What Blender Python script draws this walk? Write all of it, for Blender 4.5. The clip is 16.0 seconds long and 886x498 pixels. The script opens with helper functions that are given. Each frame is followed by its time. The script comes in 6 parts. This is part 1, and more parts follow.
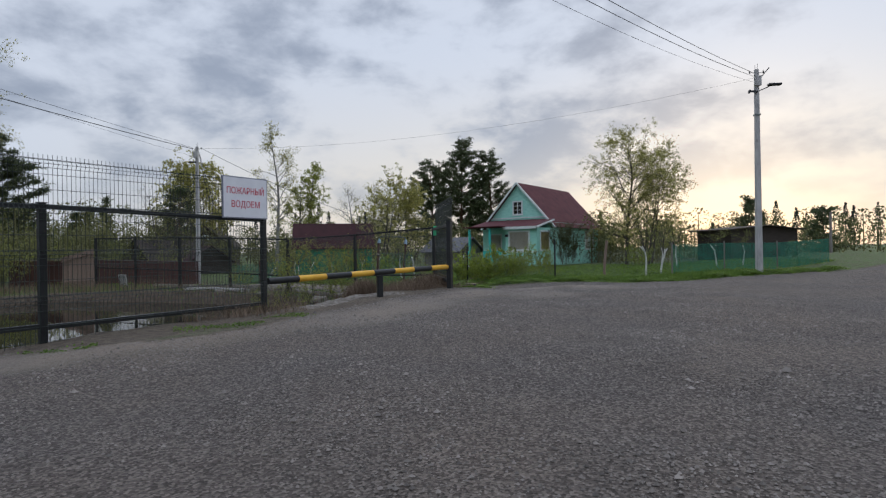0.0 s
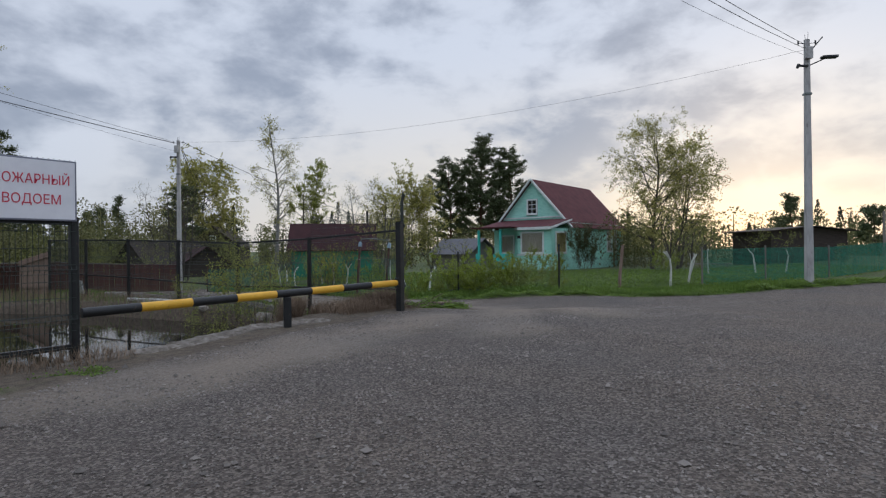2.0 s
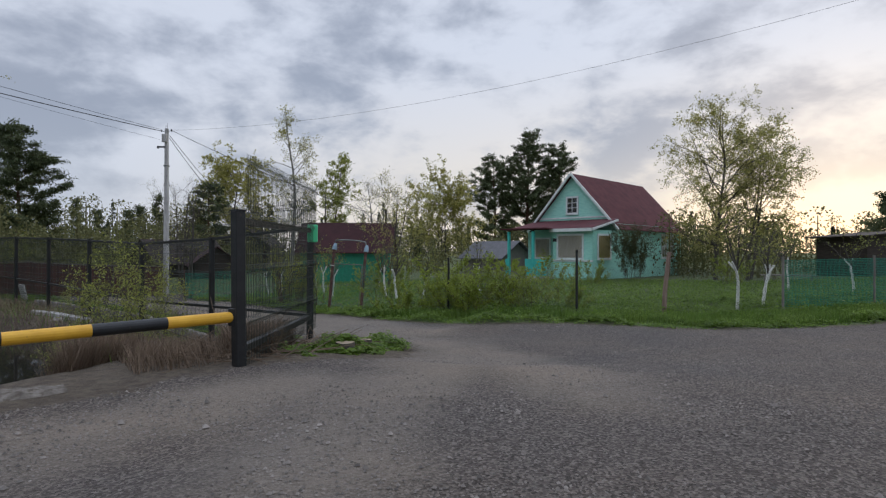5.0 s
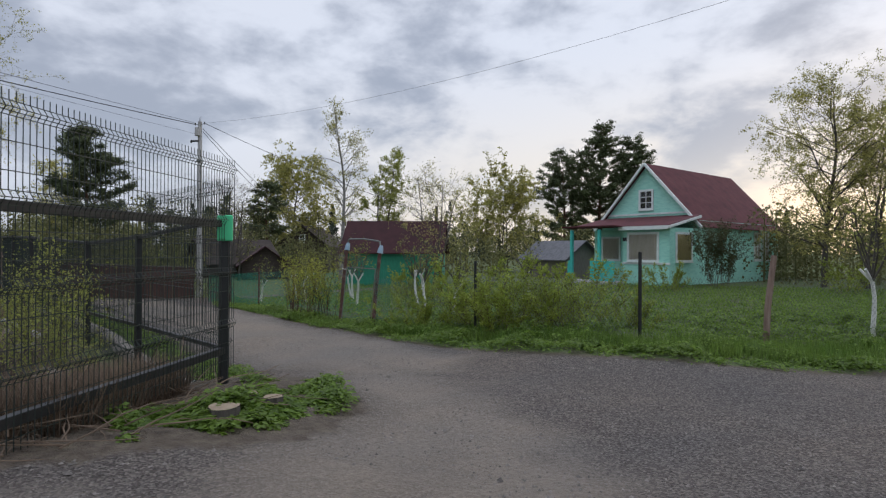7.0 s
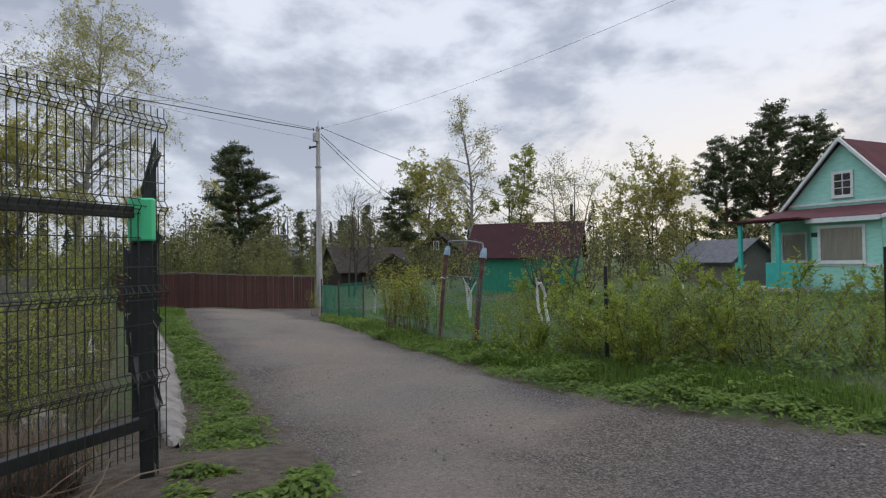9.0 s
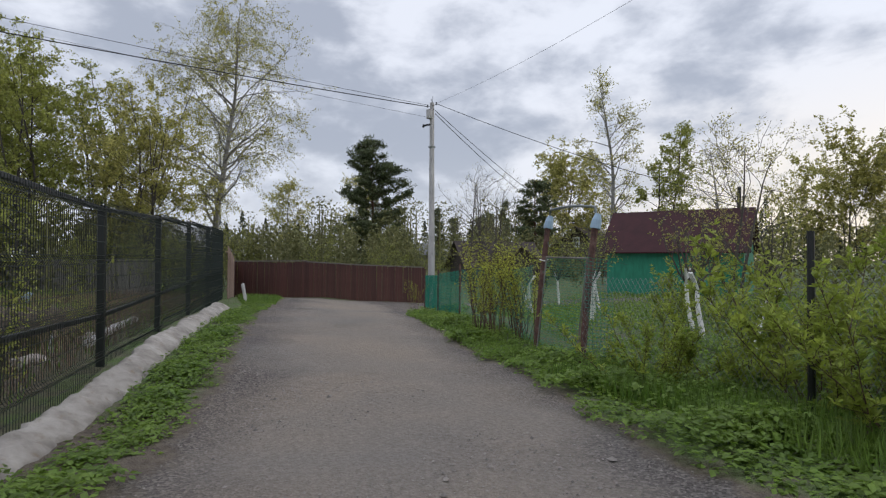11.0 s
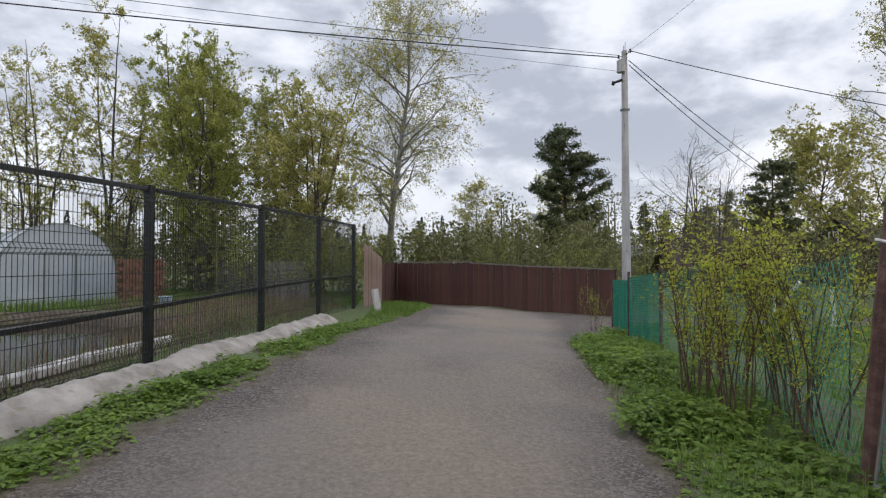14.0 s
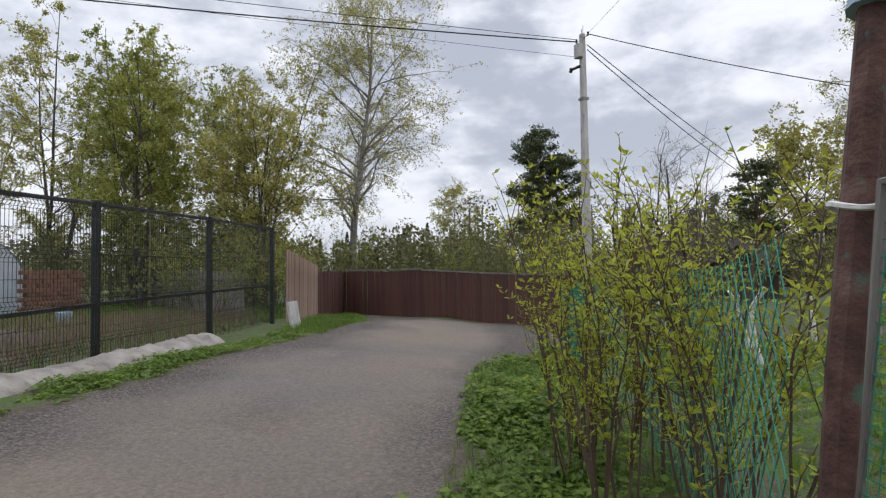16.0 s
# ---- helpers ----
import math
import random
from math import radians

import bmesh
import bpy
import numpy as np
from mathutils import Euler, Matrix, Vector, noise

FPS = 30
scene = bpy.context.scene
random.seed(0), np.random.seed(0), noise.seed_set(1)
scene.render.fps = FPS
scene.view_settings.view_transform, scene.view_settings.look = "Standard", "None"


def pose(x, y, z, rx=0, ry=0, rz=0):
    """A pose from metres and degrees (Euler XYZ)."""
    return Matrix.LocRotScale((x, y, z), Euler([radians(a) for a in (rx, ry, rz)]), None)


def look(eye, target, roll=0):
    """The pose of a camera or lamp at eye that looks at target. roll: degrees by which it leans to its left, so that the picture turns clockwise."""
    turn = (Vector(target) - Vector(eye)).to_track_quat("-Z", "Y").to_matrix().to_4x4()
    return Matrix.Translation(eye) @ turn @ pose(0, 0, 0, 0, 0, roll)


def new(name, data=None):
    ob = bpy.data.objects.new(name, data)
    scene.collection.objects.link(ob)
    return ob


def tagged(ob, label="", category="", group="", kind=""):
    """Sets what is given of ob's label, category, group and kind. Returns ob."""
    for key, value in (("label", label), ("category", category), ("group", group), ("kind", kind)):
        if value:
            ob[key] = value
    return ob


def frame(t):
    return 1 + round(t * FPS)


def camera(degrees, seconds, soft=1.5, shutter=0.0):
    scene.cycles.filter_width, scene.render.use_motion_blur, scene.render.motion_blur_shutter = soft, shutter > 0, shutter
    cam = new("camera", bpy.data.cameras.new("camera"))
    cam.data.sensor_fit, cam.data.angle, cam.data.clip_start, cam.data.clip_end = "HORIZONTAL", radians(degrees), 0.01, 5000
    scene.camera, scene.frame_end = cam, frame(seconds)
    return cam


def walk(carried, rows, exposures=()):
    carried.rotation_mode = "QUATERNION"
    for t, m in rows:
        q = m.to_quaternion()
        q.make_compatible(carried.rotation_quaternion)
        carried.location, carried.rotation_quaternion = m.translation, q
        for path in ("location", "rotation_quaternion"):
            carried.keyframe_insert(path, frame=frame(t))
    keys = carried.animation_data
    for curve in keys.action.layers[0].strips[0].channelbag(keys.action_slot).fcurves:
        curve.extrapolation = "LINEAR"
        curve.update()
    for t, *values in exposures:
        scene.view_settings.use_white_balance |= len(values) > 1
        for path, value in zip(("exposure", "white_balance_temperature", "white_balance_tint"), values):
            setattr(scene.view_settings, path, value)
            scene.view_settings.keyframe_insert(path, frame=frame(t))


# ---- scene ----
cam = camera(76.5, 16.0, 1.25)
PATH = [
    (0, (0.375, 0.866, 1.34), (0.246, 2.862, 1.341), -0.8),
    (0.5, (0.72, 1.831, 1.411), (0.565, 3.825, 1.409), -0.4),
    (1, (1.097, 2.739, 1.465), (0.929, 4.732, 1.463), -0.6),
    (1.5, (1.362, 3.655, 1.488), (1.16, 5.645, 1.489), -0.5),
    (2, (1.724, 4.553, 1.542), (1.496, 6.54, 1.542), -0.6),
    (2.5, (1.997, 5.44, 1.585), (1.71, 7.419, 1.588), -0.5),
    (3, (2.377, 6.366, 1.591), (2.074, 8.343, 1.595), -0.5),
    (3.5, (2.54, 7.233, 1.594), (2.214, 9.206, 1.6), -0.1),
    (5.8, (3.644, 11.28, 1.671), (3.176, 13.224, 1.675), 0.0),
    (6, (3.705, 11.658, 1.682), (3.224, 13.6, 1.684), 0.0),
    (6.5, (3.643, 12.532, 1.689), (3.059, 14.445, 1.695), 0.1),
    (7, (3.575, 13.433, 1.68), (2.9, 15.316, 1.686), 0.3),
    (7.5, (3.408, 14.269, 1.679), (2.527, 16.065, 1.687), -0.3),
    (8, (3.262, 15.136, 1.69), (2.294, 16.886, 1.694), -0.2),
    (8.2, (3.183, 15.414, 1.735), (2.171, 17.139, 1.747), -0.2),
    (10.3, (2.261, 19.015, 1.226), (0.875, 20.457, 1.258), -1.2),
    (10.5, (2.058, 19.38, 1.174), (0.604, 20.753, 1.209), -0.8),
    (11, (1.54, 20.117, 1.162), (0.03, 21.428, 1.198), 0.2),
    (11.5, (0.919, 20.749, 1.144), (-0.745, 21.858, 1.185), -0.7),
    (12, (0.298, 21.357, 1.102), (-1.436, 22.353, 1.142), -0.0),
    (12.5, (-0.378, 21.996, 1.097), (-2.197, 22.827, 1.139), -0.2),
    (13, (-0.972, 22.627, 1.11), (-2.808, 23.419, 1.151), 0.1),
    (13.5, (-1.679, 23.29, 1.039), (-3.548, 24.002, 1.086), 0.1),
    (14, (-2.235, 23.877, 1.024), (-4.11, 24.573, 1.073), -0.1),
    (14.5, (-2.768, 24.495, 1.003), (-4.664, 25.13, 1.052), -0.0),
    (15, (-3.191, 25.11, 1.023), (-5.089, 25.741, 1.076), -0.1),
    (15.5, (-3.541, 25.681, 0.974), (-5.435, 26.321, 1.035), -0.3),
    (16, (-3.479, 26.007, 0.995), (-5.343, 26.727, 1.071), -0.8),
]
walk(cam, [(t, look(eye, target, roll)) for t, eye, target, roll in PATH],
     [(0, -0.27, 6050, 11), (4, -0.25, 6100, 12), (8, 0.0, 6300, 12.5), (10.5, 0.07, 6400, 12.5), (12.5, 0.22, 6500, 12.5), (16, 0.30, 6600, 13)])

# ---- light ----
SUN_AZ, SUN_EL = 24.0, 9.0  # degrees from +y towards +x, and above the horizon
sun_dir = Vector((math.sin(radians(SUN_AZ)) * math.cos(radians(SUN_EL)), math.cos(radians(SUN_AZ)) * math.cos(radians(SUN_EL)), math.sin(radians(SUN_EL))))
sun = new("sun", bpy.data.lights.new("sun", "SUN"))
sun.data.energy, sun.data.angle, sun.data.color = 0.5, radians(20), (1.0, 0.86, 0.68)
sun.matrix_world = look(sun_dir * 50, (0, 0, 0))

world = bpy.data.worlds.new("evening_sky")
scene.world = world
world.use_nodes = True
WT = world.node_tree
WT.nodes.clear()


def wn(kind, **sets):
    n = WT.nodes.new(kind)
    for k, v in sets.items():
        if k.startswith("i_"):
            n.inputs[int(k[2:])].default_value = v
    return n


def wmath(op, a, b=None, clamp=False):
    n = WT.nodes.new("ShaderNodeMath")
    n.operation, n.use_clamp = op, clamp
    for i, v in enumerate((a, b)):
        if v is None:
            continue
        if isinstance(v, (int, float)):
            n.inputs[i].default_value = v
        else:
            WT.links.new(v, n.inputs[i])
    return n.outputs[0]


def wmix(fac, a, b):
    n = WT.nodes.new("ShaderNodeMix")
    n.data_type = "RGBA"
    for i, v in ((0, fac), (6, a), (7, b)):
        if isinstance(v, (int, float, tuple)):
            n.inputs[i].default_value = v
        else:
            WT.links.new(v, n.inputs[i])
    return n.outputs[2]


def wramp(fac, lo, hi):
    n = WT.nodes.new("ShaderNodeMapRange")
    n.interpolation_type = "SMOOTHSTEP"
    n.inputs[1].default_value, n.inputs[2].default_value = lo, hi
    WT.links.new(fac, n.inputs[0])
    return n.outputs[0]


wtc = wn("ShaderNodeTexCoord")
wsep = wn("ShaderNodeSeparateXYZ")
WT.links.new(wtc.outputs["Generated"], wsep.inputs[0])
WX, WY, WZ = wsep.outputs
up = wmath("MAXIMUM", WZ, 0.0)


def cloud(scale, detail, rough, off, stretch):
    mp = wn("ShaderNodeMapping")
    mp.inputs[1].default_value = off
    mp.inputs[2].default_value = (0, radians(5), radians(20))
    mp.inputs[3].default_value = stretch
    WT.links.new(wtc.outputs["Generated"], mp.inputs[0])
    n = wn("ShaderNodeTexNoise")
    n.inputs["Scale"].default_value, n.inputs["Detail"].default_value, n.inputs["Roughness"].default_value = scale, detail, rough
    n.inputs["Distortion"].default_value = 0.15
    WT.links.new(mp.outputs[0], n.inputs["Vector"])
    return n.outputs["Fac"]


sky = wn("ShaderNodeTexSky")
sky.sky_type = "NISHITA"
sky.sun_disc = False
sky.sun_elevation, sky.sun_rotation = radians(SUN_EL), radians(SUN_AZ)
sky_low = WT.nodes.new("ShaderNodeVectorMath")
sky_low.operation = "SCALE"
WT.links.new(sky.outputs[0], sky_low.inputs[0])
sky_low.inputs[3].default_value = 0.10
big = cloud(2.9, 6.0, 0.52, (4.2, 1.7, 0.3), (1.0, 0.9, 2.1))
fine = cloud(8.5, 8.0, 0.55, (1.3, 8.4, 0), (1.0, 0.9, 1.9))
dens = wmath("ADD", wmath("MULTIPLY", big, 0.54), wmath("MULTIPLY", fine, 0.46))
thick = wramp(dens, 0.42, 0.61)  # 0 thin bright cloud, 1 thick grey cloud
cloud_col = wmix(thick, (0.95, 1.00, 1.09, 1), (0.48, 0.53, 0.63, 1))
toward = wmath("ADD", wmath("MULTIPLY", WX, sun_dir.x), wmath("MULTIPLY", WY, sun_dir.y))
glow = wmath("MULTIPLY", wramp(toward, 0.25, 0.98), wramp(up, 0.36, 0.03))
low = wramp(up, 0.22, 0.0)
haze_col = wmix(glow, (0.74, 0.79, 0.88, 1), (1.18, 1.03, 0.83, 1))
lit = wmix(wmath("MULTIPLY", wmath("MULTIPLY", glow, 0.85), wramp(dens, 0.60, 0.44)), cloud_col, (1.20, 1.04, 0.82, 1))
body = wmix(wmath("MULTIPLY", low, 0.62), lit, haze_col)
total = wmix(0.15, body, sky_low.outputs[0])
zenith = WT.nodes.new("ShaderNodeVectorMath")  # an overcast sky is about three times as bright overhead as at the horizon
zenith.operation = "SCALE"
WT.links.new(total, zenith.inputs[0])
WT.links.new(wmath("ADD", 1.0, wmath("MULTIPLY", wramp(up, 0.40, 0.95), 1.3)), zenith.inputs[3])
total = zenith.outputs[0]
wbg = wn("ShaderNodeBackground")
WT.links.new(total, wbg.inputs[0])
wbg.inputs[1].default_value = 0.92
wout = wn("ShaderNodeOutputWorld")
WT.links.new(wbg.outputs[0], wout.inputs[0])


# ---- materials ----
def mat(name, stops, scale=4.0, rough=0.8, metal=0.0, bump=0.0, bscale=40.0, detail=6.0, stretch=(1, 1, 1), per_object=0.0, island=0.0, coat=0.0, speck=None, trans=0.0):
    """A noise-driven surface: stops are colours from dark to light, speck adds a second, finer stain colour."""
    m = bpy.data.materials.new(name)
    m.use_nodes = True
    nt = m.node_tree
    b = nt.nodes["Principled BSDF"]
    b.inputs["Roughness"].default_value, b.inputs["Metallic"].default_value = rough, metal
    if coat:
        b.inputs["Coat Weight"].default_value = coat
    tc = nt.nodes.new("ShaderNodeTexCoord")
    mp = nt.nodes.new("ShaderNodeMapping")
    mp.inputs[3].default_value = stretch
    nt.links.new(tc.outputs["Object"], mp.inputs[0])
    nz = nt.nodes.new("ShaderNodeTexNoise")
    nz.inputs["Scale"].default_value, nz.inputs["Detail"].default_value = scale, detail
    nz.inputs["Roughness"].default_value = 0.62
    nt.links.new(mp.outputs[0], nz.inputs["Vector"])
    rp = nt.nodes.new("ShaderNodeValToRGB")
    els = rp.color_ramp.elements
    for i, c in enumerate(stops):
        pos = 0.30 + 0.40 * i / max(1, len(stops) - 1)
        e = els[i] if i < 2 else els.new(pos)
        e.position, e.color = pos, (*c, 1)
    if len(stops) == 1:
        els[1].color = (*stops[0], 1)
    nt.links.new(nz.outputs["Fac"], rp.inputs[0])
    col = rp.outputs[0]
    if speck:
        n2 = nt.nodes.new("ShaderNodeTexNoise")
        n2.inputs["Scale"].default_value, n2.inputs["Detail"].default_value = speck[1], 5
        nt.links.new(mp.outputs[0], n2.inputs["Vector"])
        r2 = nt.nodes.new("ShaderNodeMapRange")
        r2.inputs[1].default_value, r2.inputs[2].default_value = speck[2], speck[2] + 0.12
        nt.links.new(n2.outputs["Fac"], r2.inputs[0])
        mx = nt.nodes.new("ShaderNodeMix")
        mx.data_type = "RGBA"
        nt.links.new(r2.outputs[0], mx.inputs[0])
        nt.links.new(col, mx.inputs[6])
        mx.inputs[7].default_value = (*speck[0], 1)
        col = mx.outputs[2]
    if per_object or island:
        hs = nt.nodes.new("ShaderNodeHueSaturation")
        mr = nt.nodes.new("ShaderNodeMapRange")
        amount = per_object or island
        mr.inputs[3].default_value, mr.inputs[4].default_value = 1 - amount, 1 + amount
        if per_object:
            src = nt.nodes.new("ShaderNodeObjectInfo").outputs["Random"]
        else:
            src = nt.nodes.new("ShaderNodeNewGeometry").outputs["Random Per Island"]
        nt.links.new(src, mr.inputs[0])
        nt.links.new(mr.outputs[0], hs.inputs["Value"])
        nt.links.new(col, hs.inputs["Color"])
        col = hs.outputs[0]
    nt.links.new(col, b.inputs["Base Color"])
    if trans:
        b.inputs["Subsurface Weight"].default_value = 0.0
        tr = nt.nodes.new("ShaderNodeBsdfTranslucent")
        nt.links.new(col, tr.inputs[0])
        ms = nt.nodes.new("ShaderNodeMixShader")
        ms.inputs[0].default_value = trans
        nt.links.new(b.outputs[0], ms.inputs[1])
        nt.links.new(tr.outputs[0], ms.inputs[2])
        nt.links.new(ms.outputs[0], nt.nodes["Material Output"].inputs[0])
    if bump:
        n3 = nt.nodes.new("ShaderNodeTexNoise")
        n3.inputs["Scale"].default_value, n3.inputs["Detail"].default_value = bscale, 6
        nt.links.new(mp.outputs[0], n3.inputs["Vector"])
        bp = nt.nodes.new("ShaderNodeBump")
        bp.inputs["Strength"].default_value, bp.inputs["Distance"].default_value = bump, 0.02
        nt.links.new(n3.outputs["Fac"], bp.inputs["Height"])
        nt.links.new(bp.outputs[0], b.inputs["Normal"])
    return m


M_black = mat("black_paint", [(0.010, 0.011, 0.012), (0.022, 0.023, 0.024)], 9, 0.45, 0.2, 0.1, 60, speck=((0.10, 0.06, 0.04), 14, 0.66))
M_wire = mat("green_black_wire", [(0.012, 0.020, 0.016), (0.025, 0.034, 0.028)], 6, 0.5, 0.2)
M_yellow = mat("yellow_paint", [(0.62, 0.33, 0.018), (0.75, 0.42, 0.03)], 5, 0.5, 0, 0.1, 50, speck=((0.30, 0.19, 0.06), 18, 0.66))
M_white = mat("sign_white", [(0.70, 0.70, 0.74), (0.82, 0.82, 0.85)], 3, 0.5)
M_red = mat("sign_red", [(0.50, 0.02, 0.05), (0.60, 0.03, 0.07)], 5, 0.5)
M_signedge = mat("sign_edge", [(0.16, 0.17, 0.22), (0.22, 0.23, 0.28)], 5, 0.5)
M_greenbox = mat("green_plastic", [(0.05, 0.52, 0.22), (0.08, 0.60, 0.28)], 5, 0.4)
M_conc = mat("pole_concrete", [(0.30, 0.29, 0.28), (0.42, 0.41, 0.40), (0.50, 0.49, 0.47)], 5, 0.9, 0, 0.4, 30, stretch=(1, 1, 0.3), speck=((0.20, 0.19, 0.18), 9, 0.62))
M_curb = mat("rough_concrete", [(0.16, 0.14, 0.12), (0.27, 0.245, 0.215), (0.37, 0.34, 0.30)], 3, 0.95, 0, 0.9, 18, speck=((0.20, 0.16, 0.12), 7, 0.60))
M_oldedge = mat("dirty_stony_concrete", [(0.075, 0.062, 0.050), (0.16, 0.14, 0.118), (0.27, 0.245, 0.215)], 7, 0.95, 0, 1.0, 26, speck=((0.10, 0.08, 0.06), 16, 0.52))
M_board = mat("brown_fence_board", [(0.045, 0.016, 0.012), (0.075, 0.027, 0.020), (0.10, 0.042, 0.032)], 3, 0.7, 0, 0.3, 40, stretch=(6, 6, 0.5), per_object=0.22)
M_board2 = mat("weathered_board", [(0.17, 0.11, 0.085), (0.26, 0.18, 0.14), (0.32, 0.24, 0.19)], 4, 0.85, 0, 0.3, 40, stretch=(6, 6, 0.5), per_object=0.15)
M_greywood = mat("grey_wood", [(0.14, 0.125, 0.11), (0.24, 0.22, 0.20)], 4, 0.9, 0, 0.4, 30, stretch=(4, 4, 0.6), per_object=0.12)
M_net = mat("green_net", [(0.010, 0.15, 0.100), (0.018, 0.23, 0.155)], 8, 0.5, island=0.2)
M_rust = mat("rusty_pipe", [(0.045, 0.024, 0.019), (0.095, 0.045, 0.035), (0.16, 0.098, 0.08)], 9, 0.85, 0.1, 0.4, 60, speck=((0.07, 0.16, 0.12), 12, 0.62))
M_galv = mat("chain_link_wire", [(0.14, 0.16, 0.15), (0.22, 0.24, 0.23)], 9, 0.5, 0.5)
M_bluecap = mat("blue_grey_paint", [(0.20, 0.30, 0.38), (0.28, 0.38, 0.46)], 8, 0.6)
M_turq = mat("turquoise_boards", [(0.26, 0.58, 0.485), (0.34, 0.68, 0.57), (0.39, 0.73, 0.615)], 2.5, 0.75, 0, 0.15, 30, stretch=(1, 1, 4), speck=((0.20, 0.42, 0.40), 6, 0.62))
M_turq2 = mat("bright_turquoise", [(0.04, 0.40, 0.35), (0.07, 0.48, 0.42)], 3, 0.7, 0, 0.1, 30)
M_trimw = mat("white_trim", [(0.55, 0.60, 0.58), (0.72, 0.76, 0.74)], 5, 0.7, 0, 0.1, 30)
M_roof = mat("brown_red_roof", [(0.052, 0.009, 0.013), (0.085, 0.016, 0.021), (0.105, 0.025, 0.028)], 1.6, 0.9, 0, 0.2, 12, speck=((0.06, 0.03, 0.03), 5, 0.63))
M_roofd = mat("dark_brown_roof", [(0.028, 0.008, 0.010), (0.050, 0.014, 0.016)], 2, 0.95, 0, 0.2, 12)
M_slate = mat("grey_slate", [(0.07, 0.07, 0.075), (0.12, 0.12, 0.13), (0.165, 0.165, 0.17)], 2, 0.9, 0, 0.3, 20, stretch=(3, 3, 1))
M_green = mat("green_shed_boards", [(0.012, 0.16, 0.095), (0.022, 0.24, 0.145)], 3, 0.7, 0, 0.2, 30, stretch=(3, 3, 0.6))
M_log = mat("dark_timber", [(0.030, 0.022, 0.018), (0.065, 0.048, 0.040)], 3, 0.9, 0, 0.4, 20, stretch=(0.6, 0.6, 4))
M_curtain = mat("curtain", [(0.42, 0.37, 0.30), (0.58, 0.52, 0.44)], 2, 0.9, stretch=(6, 6, 0.5))
M_blind = mat("yellow_blind", [(0.46, 0.36, 0.14), (0.56, 0.45, 0.22)], 2, 0.9, stretch=(6, 6, 0.5))
# near-black paints the shade of unlit interiors; the house number plate shares it
M_dark = mat("dark_inside", [(0.012, 0.014, 0.016), (0.025, 0.028, 0.030)], 2, 0.6)
M_glass = bpy.data.materials.new("window_glass")
M_glass.use_nodes = True
gb = M_glass.node_tree.nodes["Principled BSDF"]
gb.inputs["Base Color"].default_value = (0.95, 0.97, 0.97, 1)
gb.inputs["Roughness"].default_value, gb.inputs["Transmission Weight"].default_value, gb.inputs["IOR"].default_value = 0.03, 1.0, 1.45
M_water = bpy.data.materials.new("pond_water")
M_water.use_nodes = True
wb_ = M_water.node_tree.nodes["Principled BSDF"]
wb_.inputs["Base Color"].default_value = (0.018, 0.016, 0.012, 1)
wb_.inputs["Roughness"].default_value, wb_.inputs["IOR"].default_value, wb_.inputs["Specular IOR Level"].default_value = 0.03, 1.33, 0.9
wnz = M_water.node_tree.nodes.new("ShaderNodeTexNoise")
wnz.inputs["Scale"].default_value = 3.0
wbp = M_water.node_tree.nodes.new("ShaderNodeBump")
wbp.inputs["Strength"].default_value, wbp.inputs["Distance"].default_value = 0.06, 0.02
M_water.node_tree.links.new(wnz.outputs["Fac"], wbp.inputs["Height"])
M_water.node_tree.links.new(wbp.outputs[0], wb_.inputs["Normal"])
M_poly = mat("polycarbonate", [(0.44, 0.48, 0.52), (0.56, 0.60, 0.64)], 1.5, 0.35, 0, 0, coat=0.3, trans=0.35)
M_brick = mat("brown_brick", [(0.13, 0.065, 0.045), (0.20, 0.10, 0.07)], 6, 0.9, 0, 0.3, 30, per_object=0.2)
M_cable = mat("black_cable", [(0.012, 0.012, 0.014), (0.02, 0.02, 0.022)], 5, 0.6)
M_lime = mat("limewash", [(0.55, 0.54, 0.50), (0.74, 0.73, 0.70)], 12, 0.9, 0, 0.3, 40, speck=((0.25, 0.22, 0.19), 18, 0.64))
M_bark = mat("grey_bark", [(0.050, 0.042, 0.035), (0.10, 0.088, 0.075)], 7, 0.95, 0, 0.5, 30, stretch=(3, 3, 0.7))
M_birch = mat("birch_bark", [(0.09, 0.085, 0.075), (0.24, 0.23, 0.21), (0.34, 0.33, 0.31)], 5, 0.85, 0, 0.3, 30, stretch=(1, 1, 3), speck=((0.03, 0.028, 0.025), 6, 0.60))
M_pinebark = mat("pine_bark", [(0.06, 0.035, 0.022), (0.13, 0.07, 0.04)], 6, 0.95, 0, 0.5, 30)
M_stem = mat("brown_stem", [(0.055, 0.032, 0.022), (0.12, 0.075, 0.05)], 9, 0.9)
LEAF = dict(rough=0.55, island=0.35, trans=0.55)
M_leaf_olive = mat("young_birch_leaves", [(0.30, 0.29, 0.075), (0.43, 0.40, 0.125)], 1.2, **LEAF)
M_leaf_fresh = mat("fresh_leaves", [(0.21, 0.235, 0.048), (0.34, 0.355, 0.085)], 1.2, **LEAF)
M_leaf_yel = mat("yellow_green_leaves", [(0.30, 0.33, 0.034), (0.47, 0.49, 0.075)], 1.2, **LEAF)
M_leaf_dark = mat("bush_leaves", [(0.19, 0.25, 0.034), (0.32, 0.37, 0.062)], 1.5, **LEAF)
M_weed = mat("weed_leaves", [(0.100, 0.175, 0.022), (0.20, 0.29, 0.046)], 1.5, **LEAF)
M_grass = mat("grass_blades", [(0.085, 0.16, 0.022), (0.17, 0.25, 0.048)], 1.0, **LEAF)
M_dry = mat("dry_grass", [(0.105, 0.072, 0.048), (0.22, 0.158, 0.105)], 1.2, 0.9, island=0.3)
